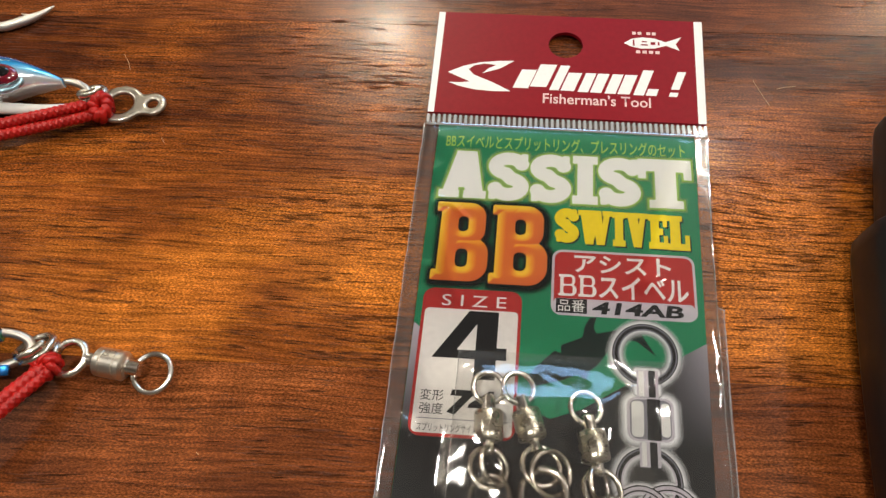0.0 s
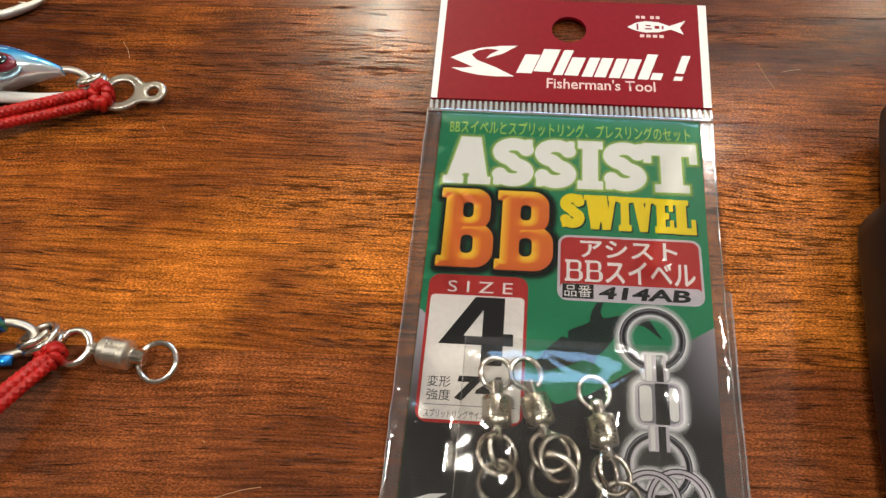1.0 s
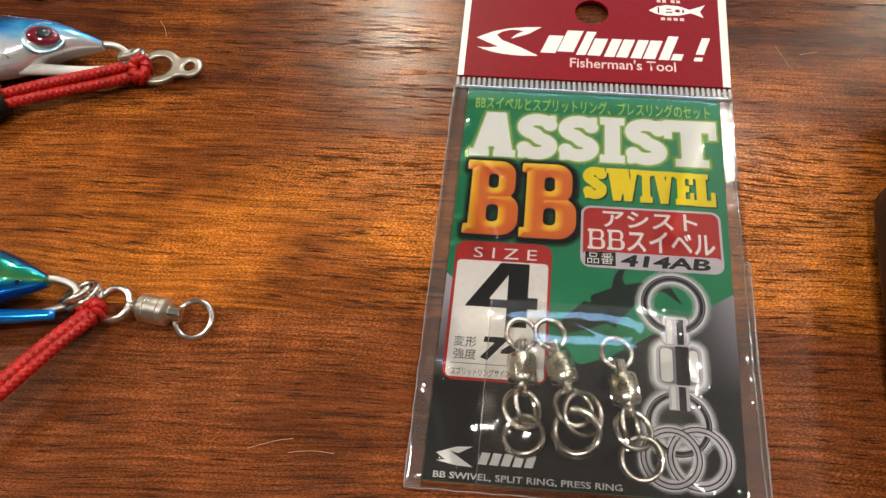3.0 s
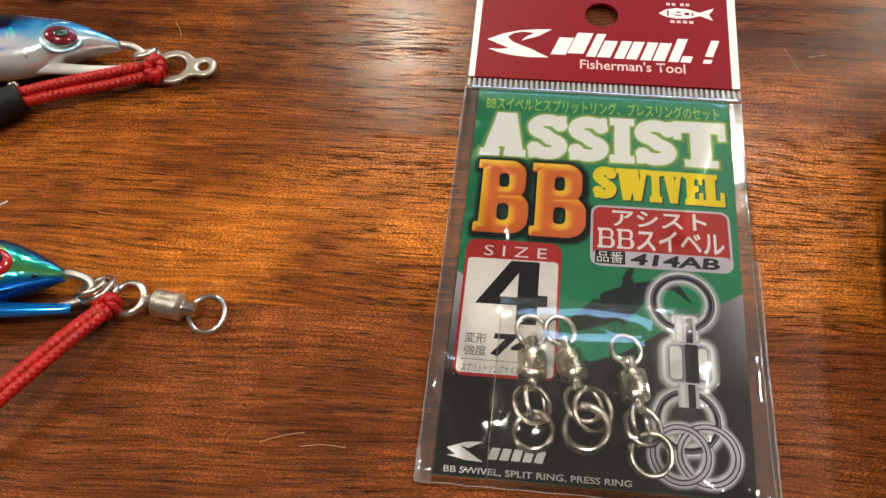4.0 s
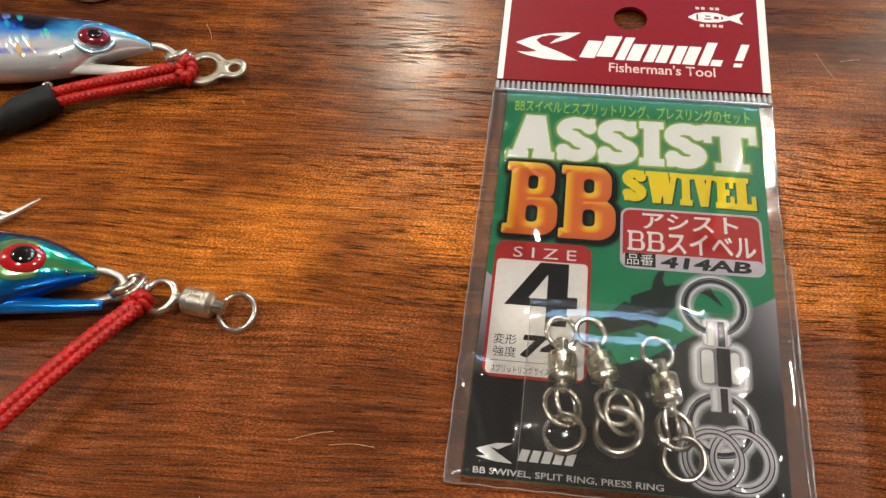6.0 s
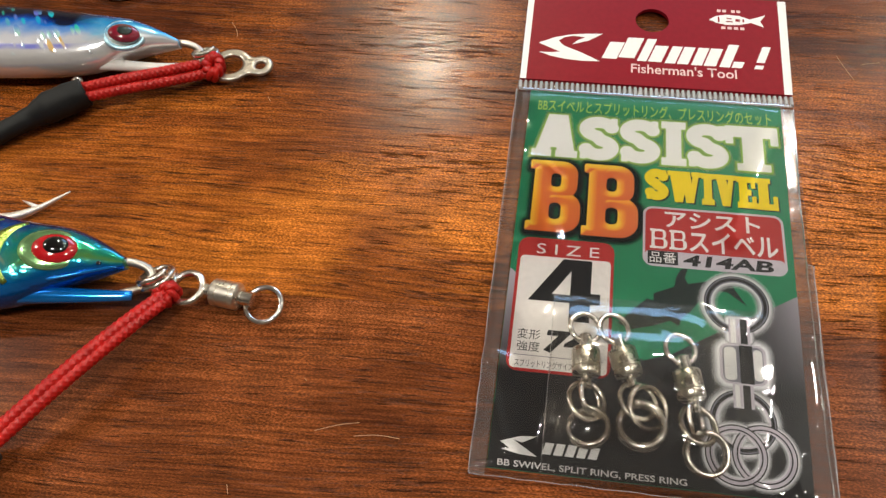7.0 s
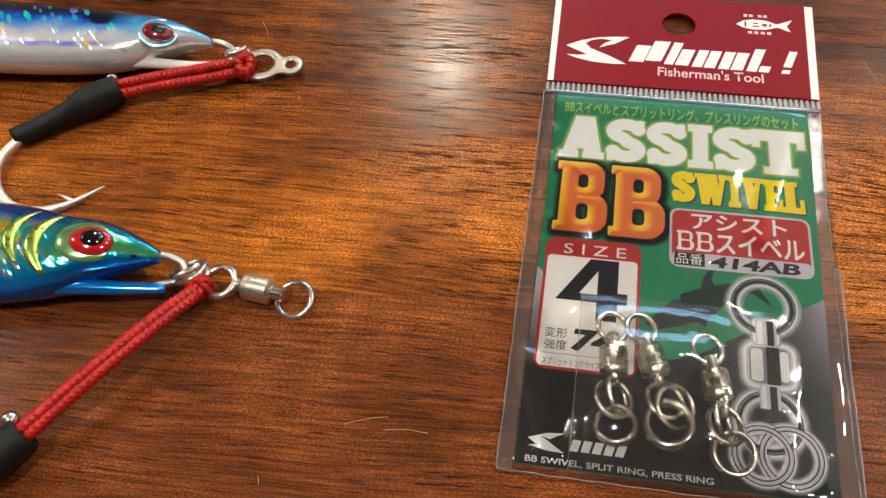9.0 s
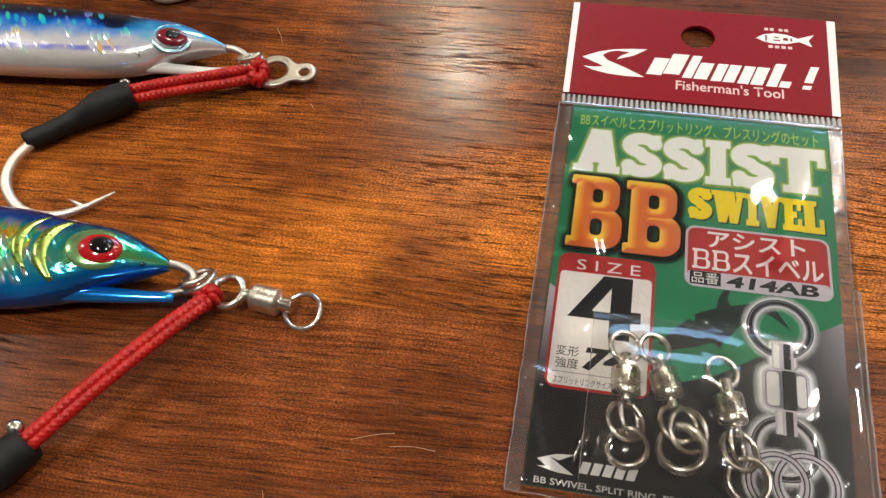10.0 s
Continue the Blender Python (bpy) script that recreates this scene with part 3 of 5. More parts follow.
def slab_word(word, boxes, z, level=0.0, shade=None, shift=(0, 0), weight=1.0, step=0.2):
    """Slab capitals, each in its own (u0, v0, u1, v1)."""
    def field(u, v):
        out = np.full(u.shape, 1e9)
        for letter, place in zip(word, boxes):
            out = np.minimum(out, letter_field(letter, u - shift[0], v - shift[1], place, weight))
        return out
    pad = max(level, 0) + 0.6
    return field_sheet(field, min(b[0] for b in boxes) - pad + shift[0], min(b[1] for b in boxes) - pad + shift[1], max(b[2] for b in boxes) + pad + shift[0], max(b[3] for b in boxes) + pad + shift[1], step, z, level, shade)


def type_line(text, u0, v0, u1, v1, z, bold=0.0, slant=0.0):
    """A line in the built-in font, fitted to a rectangle."""
    data = bpy.data.curves.new("type", "FONT")
    data.body, data.size, data.offset, data.resolution_u, data.shear = text, 1.0, bold, 3, slant
    ob = new("type", data)
    bpy.context.view_layer.update()
    me = bpy.data.meshes.new_from_object(ob.evaluated_get(bpy.context.evaluated_depsgraph_get()))
    bpy.data.objects.remove(ob)
    bpy.data.curves.remove(data)
    bm = bmesh.new()
    bm.from_mesh(me)
    bpy.data.meshes.remove(me)
    if bm.verts:
        xs, ys = [v.co.x for v in bm.verts], [v.co.y for v in bm.verts]
        x0, y0, wx, wy = min(xs), min(ys), max(max(xs) - min(xs), 1e-6), max(max(ys) - min(ys), 1e-6)
        for v in bm.verts:
            v.co = laid(u0 + (v.co.x - x0) / wx * (u1 - u0), v0 + (v.co.y - y0) / wy * (v1 - v0), z)
    return bm


def flat(outlines, z, thick=0.0):
    """Flat shapes, each from its outline; with a thickness, a sheet that hangs below z."""
    bm = bmesh.new()
    for pts in outlines:
        bm.faces.new([bm.verts.new(laid(u, v, z)) for u, v in pts])
    bm.normal_update()
    bmesh.ops.triangulate(bm, faces=bm.faces[:])
    bm.normal_update()
    for f in bm.faces:
        if f.normal.z < 0:
            f.normal_flip()
    if thick:
        top = bm.faces[:]
        made = bmesh.ops.extrude_face_region(bm, geom=top)
        for v in made["geom"]:
            if isinstance(v, bmesh.types.BMVert):
                v.co.z -= thick * MM
        bmesh.ops.recalc_face_normals(bm, faces=bm.faces[:])
    return bm


def rounded(u0, v0, u1, v1, r):
    out = []
    for cx, cy, a in ((u1 - r, v1 - r, 0), (u0 + r, v1 - r, 90), (u0 + r, v0 + r, 180), (u1 - r, v0 + r, 270)):
        out += bow(cx, cy, r, r, a, a + 90, 5)
    return out


def hoop(cu, cv, r0, r1, z, n=44):
    bm = bmesh.new()
    a = [[bm.verts.new(laid(cu + r * math.cos(2 * math.pi * k / n), cv + r * math.sin(2 * math.pi * k / n), z)) for k in range(n)] for r in (r0, r1)]
    for k in range(n):
        bm.faces.new((a[0][k], a[1][k], a[1][(k + 1) % n], a[0][(k + 1) % n]))
    return bm


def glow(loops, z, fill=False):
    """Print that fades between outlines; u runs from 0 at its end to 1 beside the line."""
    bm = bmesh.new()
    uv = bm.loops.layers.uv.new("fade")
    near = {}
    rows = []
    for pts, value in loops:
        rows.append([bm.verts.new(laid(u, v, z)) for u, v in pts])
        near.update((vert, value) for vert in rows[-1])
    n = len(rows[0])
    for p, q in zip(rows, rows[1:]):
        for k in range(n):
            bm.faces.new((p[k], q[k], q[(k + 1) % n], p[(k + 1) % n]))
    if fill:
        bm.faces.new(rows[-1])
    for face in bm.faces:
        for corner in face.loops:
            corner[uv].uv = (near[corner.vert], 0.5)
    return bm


def round_line(cu, cv, r, n=44):
    return [(cu + r * math.cos(2 * math.pi * k / n), cv + r * math.sin(2 * math.pi * k / n)) for k in range(n)]


# ---- the packet: header card, printed insert, clear bag ----
Z_CARD, Z_HEADER = 0.95, 1.75
packet = empty("tackle_packet", pose(0, 0, 0), "clear plastic tackle packet with red header and green printed card", "packet")

insert = part("insert_card", flat([[(-28.2, -3.0), (-28.2, -90.2), (26.9, -90.2), (28.3, -3.4)]], Z_CARD, 0.5), M_green, packet, "green and black printed insert card")
zc = Z_CARD
part("dark_field", flat([[(-28.15, -50.4), (-20, -57.0), (-10, -63.8), (-1.5, -67.6), (4, -65.6), (12, -60.6), (20, -56.0), (27.6, -51.4), (26.9, -90.15), (-28.15, -90.15)]], zc + 0.02), M_ground, insert, "black printed field fading to grey")
part("tuna_print", flat([[(-6.5, -60.5), (-4.2, -57.8), (-1.0, -54.6), (0.2, -55.0), (0.2, -53.4), (4.2, -51.6), (4.6, -49.3), (5.6, -47.5), (6.9, -47.3), (6.3, -49.4), (6.9, -50.7),
      (10.4, -49.8), (13.6, -48.6), (14.8, -47.2), (15.8, -47.6), (14.9, -49.6), (18.0, -54.6), (14.4, -51.8), (11.8, -51.6), (9.2, -54.0), (7.0, -57.0), (5.6, -58.2), (5.0, -60.0), (3.4, -59.0), (0.2, -60.4), (-4, -61.6)]], zc + 0.05),
     M_tuna, insert, "dark fish silhouette")
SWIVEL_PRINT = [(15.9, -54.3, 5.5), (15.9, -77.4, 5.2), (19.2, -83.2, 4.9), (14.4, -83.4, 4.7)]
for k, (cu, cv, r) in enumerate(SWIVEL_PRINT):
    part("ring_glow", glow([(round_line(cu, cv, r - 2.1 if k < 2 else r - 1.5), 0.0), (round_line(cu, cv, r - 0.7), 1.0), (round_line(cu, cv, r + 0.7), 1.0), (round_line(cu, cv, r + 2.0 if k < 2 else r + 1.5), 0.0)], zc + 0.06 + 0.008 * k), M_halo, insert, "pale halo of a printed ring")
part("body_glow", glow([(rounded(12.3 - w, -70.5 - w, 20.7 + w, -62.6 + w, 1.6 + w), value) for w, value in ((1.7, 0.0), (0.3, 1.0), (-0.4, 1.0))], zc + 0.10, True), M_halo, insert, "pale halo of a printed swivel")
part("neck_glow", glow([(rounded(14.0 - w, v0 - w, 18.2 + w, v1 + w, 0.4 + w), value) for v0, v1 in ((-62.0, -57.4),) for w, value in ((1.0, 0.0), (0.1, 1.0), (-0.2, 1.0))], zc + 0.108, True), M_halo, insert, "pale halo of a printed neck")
for k, (cu, cv, r) in enumerate(SWIVEL_PRINT):
    zr = zc + 0.12 + 0.008 * k
    part("ring_print", hoop(cu, cv, r - 0.72, r + 0.66, zr), M_black, insert, "dark printed ring")
    part("ring_shine", hoop(cu, cv, r - 0.72, r - 0.40, zr + 0.004), M_mid_grey if k == 0 else M_lilac, insert, "pale line on a printed ring")
    part("ring_shine", hoop(cu, cv, r + 0.22 if k < 2 else r - 0.15, r + 0.46 if k < 2 else r + 0.42, zr + 0.004), M_mid_grey if k < 2 else M_lilac, insert, "pale line on a printed ring")
part("barrel_print", flat([rounded(12.3, -70.5, 20.7, -62.6, 1.6)], zc + 0.16), M_lilac, insert, "lilac printed swivel barrel")
part("barrel_line", flat([rounded(12.8, -70.1, 20.2, -63.0, 1.3)], zc + 0.164), M_mid_grey, insert, "grey printed swivel barrel")
part("barrel_shine", flat([rounded(13.1, -69.8, 15.3, -63.3, 0.8), rounded(18.4, -69.6, 20.0, -63.5, 0.7)], zc + 0.17), M_white, insert, "pale printed highlights")
part("barrel_shade", flat([block(15.9, -70.3, 18.3, -62.8)], zc + 0.174), M_black, insert, "dark printed stripe")
part("neck_print", flat([block(14.2, -62.5, 18.1, -57.4), block(14.4, -75.0, 18.1, -70.6)], zc + 0.165), M_lilac, insert, "lilac printed swivel necks")
part("neck_shine", flat([block(14.5, -62.4, 15.5, -57.6), block(14.8, -74.8, 15.6, -70.7)], zc + 0.17), M_white, insert, "pale printed highlights")
part("neck_shade", flat([block(16.3, -62.5, 17.6, -57.4), block(16.2, -75.0, 17.5, -70.6)], zc + 0.175), M_black, insert, "dark printed stripes")

ASSIST = [(-26.4, -21.7, -16.6, -9.9), (-16.2, -21.9, -7.6, -9.8), (-7.2, -21.9, 1.4, -9.8), (1.9, -21.8, 7.0, -9.8), (7.3, -21.9, 16.1, -9.8), (15.8, -21.8, 26.9, -9.7)]
part("title_glow", slab_word("ASSIST", ASSIST, zc + 0.03, 1.1, lambda d, du, dv: 1 - np.clip(d / 1.1, 0, 1)), M_lime_halo, insert, "soft lime glow round the white title")
part("title", slab_word("ASSIST", ASSIST, zc + 0.08, 0.12), M_white, insert, "white slab capitals")
DOUBLE_B = [(-26.2, -41.3, -14.9, -23.1), (-14.6, -41.5, -2.9, -23.2)]


def bevel_light(depth, du, dv):
    """Airbrushed bevel: bright on slopes that face up and left, deeper on those that face down and right."""
    edge = 1 - np.clip(-depth / 2.1, 0, 1)
    facing = (-0.55 * du + 0.83 * dv)
    return np.clip(0.28 + edge**1.1 * np.where(facing > 0, 1.05 * facing, 0.20 * facing) + 0.14 * edge, 0, 1)


part("big_letters_shadow", slab_word("BB", DOUBLE_B, zc + 0.055, 1.7, lambda d, du, dv: 1 - np.clip(d / 1.7, 0, 1), (0.35, -0.3)), M_black_halo, insert, "soft black shadow round the big letters")
part("big_letters", slab_word("BB", DOUBLE_B, zc + 0.15, 0.0, bevel_light, step=0.16), M_orange, insert, "orange slab capitals with a yellow airbrushed bevel")
SWIVEL = [(-1.4, -31.2, 2.9, -23.3), (3.2, -31.3, 10.0, -23.5), (10.3, -31.4, 12.6, -23.6), (12.9, -31.4, 17.3, -23.6), (17.6, -31.5, 21.2, -23.7), (21.5, -31.6, 25.6, -23.8)]
part("subtitle_shadow", slab_word("SWIVEL", SWIVEL, zc + 0.06, 0.1, None, (0.35, -0.35)), M_tuna, insert, "dark shadow of the yellow capitals")
part("subtitle", slab_word("SWIVEL", SWIVEL, zc + 0.10, 0.14, step=0.16), M_yellow, insert, "yellow slab capitals")
part("note_line", type_line("BBスイベルとスプリットリング、プレスリングのセット", -26.1, -8.9, 26.0, -5.2, zc + 0.03, 0.008), M_lime, insert, "lime small print")

part("name_panel_edge", flat([rounded(-2.0, -47.3, 26.3, -33.0, 2.0)], zc + 0.10), M_lilac, insert, "pale border of the name panel")
part("name_panel", flat([rounded(-1.5, -46.0, 25.8, -33.5, 1.6)], zc + 0.12), M_brick, insert, "brick-red name panel")
part("code_strip", flat([rounded(-1.5, -46.9, 25.8, -43.7, 0.9)], zc + 0.14), M_lilac, insert, "lilac-grey strip")
part("code_box", flat([block(-1.0, -46.8, 5.0, -43.75)], zc + 0.16), M_black, insert, "black box")
part("code_heading", type_line("品番", -0.6, -46.5, 4.6, -44.0, zc + 0.18), M_white, insert, "white characters")
part("code", type_line("414AB", 6.0, -46.7, 23.6, -44.1, zc + 0.18, 0.035, 0.1), M_black, insert, "black bold figures")
part("name_line_upper", type_line("アシスト", 2.4, -37.9, 21.6, -33.9, zc + 0.15, 0.02), M_white, insert, "white characters")
part("name_letters", slab_word("BB", [(-0.6, -43.2, 3.0, -38.5), (3.3, -43.2, 6.9, -38.5)], zc + 0.15, -0.02, weight=0.1, step=0.12), M_white, insert, "white serif capitals")
part("name_line_lower", type_line("スイベル", 7.3, -43.3, 24.8, -38.3, zc + 0.15, 0.02), M_white, insert, "white characters")

part("size_panel_edge", flat([rounded(-26.9, -72.1, -7.6, -43.0, 2.2)], zc + 0.10), M_brick, insert, "red border of the size panel")
part("size_panel", flat([rounded(-26.3, -71.5, -8.2, -47.3, 0.9)], zc + 0.12), M_box_white, insert, "white size panel")
part("size_heading", type_line("S I Z E", -23.2, -46.7, -10.6, -44.3, zc + 0.13), M_white, insert, "white capitals")
part("size_figure", flat([[(-24.0, -57.3), (-17.6, -47.6), (-11.9, -47.6), (-11.9, -61.2), (-15.9, -61.2), (-15.9, -57.3)]], zc + 0.14), M_black, insert, "big black figure four")
part("size_figure_gap", flat([[(-19.4, -55.6), (-15.9, -55.6), (-15.9, -50.2)]], zc + 0.15), M_box_white, insert, "white gap in the figure")
part("size_figure_foot", flat([block(-11.95, -57.3, -10.0, -54.9)], zc + 0.145), M_black, insert, "black bar of the figure")
part("strength_words_upper", type_line("変形", -25.3, -65.6, -21.0, -63.5, zc + 0.14), M_black, insert, "black characters")
part("strength_words_lower", type_line("強度", -25.2, -68.1, -20.9, -66.0, zc + 0.14), M_black, insert, "black characters")
part("strength_figure", type_line("74", -20.2, -68.0, -11.6, -63.3, zc + 0.14, 0.05, 0.15), M_black, insert, "black bold figures")
part("ring_size_words", type_line("スプリットリングサイズ", -25.3, -71.2, -14.4, -69.7, zc + 0.14), M_black, insert, "small black characters")
part("ring_size_figure", type_line("5", -13.2, -71.2, -11.8, -68.9, zc + 0.14, 0.05), M_black, insert, "black figure")
part("rule_line", flat([block(-25.6, -68.95, -9.0, -68.8)], zc + 0.14), M_mid_grey, insert, "thin grey rule")
part("small_mark", flat([[(-26.3, -85.4), (-22.9, -84.2), (-20.0, -84.0), (-22.4, -85.3), (-24.0, -84.9), (-19.7, -87.5), (-22.6, -87.4), (-26.2, -86.7), (-24.6, -86.5)]]
     + [[(u, -86.9), (u + 1.5, -86.95), (u + 2.1, -84.9), (u + 0.6, -84.85)] for u in (-18.9, -16.9, -14.9, -12.9, -10.9)], zc + 0.05), M_white, insert, "small white mark of plain shapes")
part("contents_line", type_line("BB SWIVEL, SPLIT RING, PRESS RING", -26.4, -89.8, 6.0, -88.5, zc + 0.05, 0.015), M_white, insert, "small white capitals")


def header_card():
    """A folded card with a hanging hole through it."""
    bm = bmesh.new()
    outer = [bm.verts.new(laid(u, v, Z_HEADER)) for u, v in ((-31.1, 0.0), (31.0, 0.0), (32.0, 31.0), (-31.6, 31.0))]
    inner = [bm.verts.new(laid(-0.55 + 4.05 * math.cos(a), 21.75 + 4.05 * math.sin(a), Z_HEADER)) for a in (2 * math.pi * k / 40 for k in range(40))]
    edges = [bm.edges.new((c[k], c[(k + 1) % len(c)])) for c in (outer, inner) for k in range(len(c))]
    bmesh.ops.triangle_fill(bm, use_beauty=True, use_dissolve=False, edges=edges)
    for f in bm.faces:
        if f.normal.z < 0:
            f.normal_flip()
    made = bmesh.ops.extrude_face_region(bm, geom=bm.faces[:])
    for v in made["geom"]:
        if isinstance(v, bmesh.types.BMVert):
            v.co.z -= 0.9 * MM
    bmesh.ops.recalc_face_normals(bm, faces=bm.faces[:])
    return bm


header = part("header_card", header_card(), M_red, packet, "glossy red folded header card with a hanging hole")
zh = Z_HEADER
part("white_margin", flat([[(-31.1, 0.02), (-29.7, 0.02), (-30.0, 30.9), (-31.58, 30.9)]], zh + 0.02), M_white, header, "white edge strip")
part("white_margin", flat([[(29.2, 0.02), (31.0, 0.02), (31.97, 30.9), (30.0, 30.9)]], zh + 0.02), M_white, header, "white edge strip")
part("swoosh_mark", flat([[(-27.7, 11.9), (-24.0, 14.0), (-20.4, 15.2), (-16.0, 15.9), (-12.4, 16.1), (-15.6, 13.6), (-19.6, 11.9), (-18.4, 13.4), (-16.6, 14.6), (-19.4, 14.9), (-21.6, 14.2), (-22.9, 13.0), (-21.6, 11.4), (-17.0, 9.3),
      (-12.8, 6.9), (-17.0, 6.7), (-21.0, 7.0), (-24.6, 7.8), (-27.3, 8.9), (-24.6, 8.9), (-22.4, 9.3)]], zh + 0.02), M_white, header, "white pointed swoosh shape")
# the maker's wordmark, as plain slanted bars of its size
for u0, u1, low, high in ((-12.4, -8.9, 8.0, 13.6), (-8.5, -4.7, 8.6, 15.4), (-4.1, -1.9, 7.8, 15.3), (-1.5, 1.6, 7.8, 13.2), (2.4, 4.8, 7.6, 13.3), (5.2, 7.8, 7.6, 13.3),
                          (8.5, 11.0, 7.5, 13.3), (11.4, 14.2, 7.5, 13.3), (15.0, 17.4, 7.4, 14.9), (17.8, 20.2, 7.4, 9.4), (23.6, 25.5, 9.5, 14.8), (23.0, 24.9, 7.4, 8.6)):
    lean_by = 0.34 * (high - low)
    part("wordmark_bar", flat([[(u0, low), (u1, low), (u1 + lean_by, high), (u0 + lean_by, high)]], zh + 0.02), M_white, header, "white slanted wordmark bar")
part("tag_line", type_line("Fisherman's Tool", -5.4, 3.9, 18.9, 6.9, zh + 0.02, 0.012), M_pinkish, header, "small pale serif-like words")
part("fish_badge", flat([[(13.2, 23.2), (15.0, 24.6), (17.4, 25.2), (20.4, 25.0), (23.0, 23.9), (26.8, 25.7), (25.4, 23.4), (26.2, 21.4), (23.2, 22.8), (20.4, 21.8), (17.2, 21.6), (14.8, 22.2)]], zh + 0.02), M_white, header, "small white fish-shaped badge")
part("fish_badge_gaps", flat([block(15.3, 22.4, 15.7, 24.3), block(17.4, 23.6, 18.6, 24.0), block(17.2, 22.6, 18.8, 23.0), block(19.5, 22.9, 20.6, 23.8), block(21.2, 22.8, 21.6, 23.9)], zh + 0.035), M_red, header, "red gaps in the badge")
part("badge_note", flat([block(u, 26.0, u + 0.9, 26.9) for u in (15.2, 16.5, 18.6, 19.9)] + [block(u, 20.1, u + 1.0, 21.0) for u in (16.0, 17.5, 19.0, 20.5)], zh + 0.02), M_pinkish, header, "tiny pale unreadable characters")

# crimped strip under the header
crimp = part("crimp_strip", flat([[(-31.4, -3.0), (31.2, -3.0), (31.2, 0.0), (-31.4, 0.0)]], 1.05, 0.15), M_seam, packet, "clear crimped plastic strip")
rib_bm = box(0.62, 2.5, 0.5, 0.12)
rib = part("crimp_rib", rib_bm, M_rib, crimp)
RIBS = 52
rib.location = laid(-30.8, -1.45, 1.3)
for k in range(1, RIBS):
    more = new("crimp_rib", rib.data)
    more.parent = crimp
    more.location = laid(-30.8 + 61.6 * k / (RIBS - 1), -1.45, 1.3)

CREASES = [([(27.6, -6.5), (24.6, -14.0), (22.0, -22.0), (19.6, -30.0), (17.4, -38.0)], 0.75, 2.3), ([(-26.6, -24.0), (-23.6, -32.0), (-20.0, -43.5)], 0.46, 2.0), ([(-27.6, -22.4), (-23.6, -22.6), (-19.0, -27.5)], 0.25, 0.4),
           ([(-30.0, -72.0), (-24.0, -88.0)], 0.35, 0.7), ([(20.0, -57.0), (7.0, -66.0)], 0.2, 0.5), ([(-21.0, -91.0), (-17.0, -78.0)], 0.3, 0.6), ([(29.4, -4.0), (28.8, -14.0)], 0.5, 0.5), ([(-29.6, -3.5), (-29.4, -9.0)], 0.5, 0.5),
           ([(6.0, -46.0), (-2.0, -52.0), (-8.0, -56.0)], 0.10, 0.35)]


CREASES += [([(-12.4, -76.0), (-16.2, -88.0)], 0.62, 1.4), ([(13.0, -84.0), (11.4, -89.0)], 0.4, 0.9)]
dice = random.Random(7)
for k in range(44):
    side = k % 4
    far = dice.random()
    if side == 0:
        a = (-30.6 + 2.2 * dice.random(), -6.0 - 82.0 * far)
    elif side == 1:
        a = (28.4 + 2.2 * dice.random(), -6.0 - 82.0 * far)
    elif side == 2:
        a = (-29.0 + 56.0 * far, -90.4 + 3.0 * dice.random())
    else:
        a = (-20.0 + 40.0 * far, -86.0 + 26.0 * dice.random())
    turn_by, long = dice.uniform(0, math.pi), dice.uniform(1.5, 6.0)
    CREASES.append(([a, (a[0] + long * math.cos(turn_by), a[1] + long * math.sin(turn_by))], dice.uniform(0.06, 0.26), dice.uniform(0.45, 0.9)))
CREASES.append(([(-30.2, -69.4), (-26.8, -70.4)], 0.95, 1.3))


def crease_height(u, v):
    total = 0.0
    for line, high, wide in CREASES:
        near = 1e9
        for (ax, ay), (bx, by) in zip(line, line[1:]):
            lx, ly = bx - ax, by - ay
            t = max(0.0, min(1.0, ((u - ax) * lx + (v - ay) * ly) / (lx * lx + ly * ly)))
            near = min(near, (u - ax - t * lx) ** 2 + (v - ay - t * ly) ** 2)
        if near < 12 * wide * wide:
            total += high * math.exp(-near / (wide * wide))
    return total


def bag_height(u, v):
    """How high the bag's upper film stands: welded at its edges, swollen over the loose parts inside."""
    edge = min(u + 31.4, 31.2 - u, v + 91.4, 1.6 * (-2.7 - v))
    rise = 1.0 - math.exp(-max(edge, 0.0) / 1.6)
    swell = 5.6 * math.exp(-(((u + 2.5) / 17.0) ** 4) - ((v + 75.0) / 14.5) ** 4)
    calm = 0.2 if v > -44 else min(1.0, 0.2 - (v + 44) * 0.06)
    ripple = calm * 0.28 * noise.noise(Vector((u * 0.11, v * 0.06, 3.1))) + calm * 0.12 * noise.noise(Vector((u * 0.35, v * 0.2, 9.7)))
    return 0.5 + rise * (1.05 + swell + max(ripple, -0.25)) + crease_height(u, v) * rise


def sheet(u0, u1, v0, v1, step, height):
    bm = bmesh.new()
    nu, nv = int((u1 - u0) / step), int((v1 - v0) / step)
    rows = [[bm.verts.new(laid(u0 + (u1 - u0) * i / nu, v0 + (v1 - v0) * j / nv, height(u0 + (u1 - u0) * i / nu, v0 + (v1 - v0) * j / nv))) for i in range(nu + 1)] for j in range(nv + 1)]
    for a, b in zip(rows, rows[1:]):
        for i in range(nu):
            bm.faces.new((a[i], a[i + 1], b[i + 1], b[i])).smooth = True
    return bm


part("bag_film", sheet(-31.4, 31.2, -91.4, -2.9, 0.42, bag_height), M_film, packet, "clear creased plastic film")
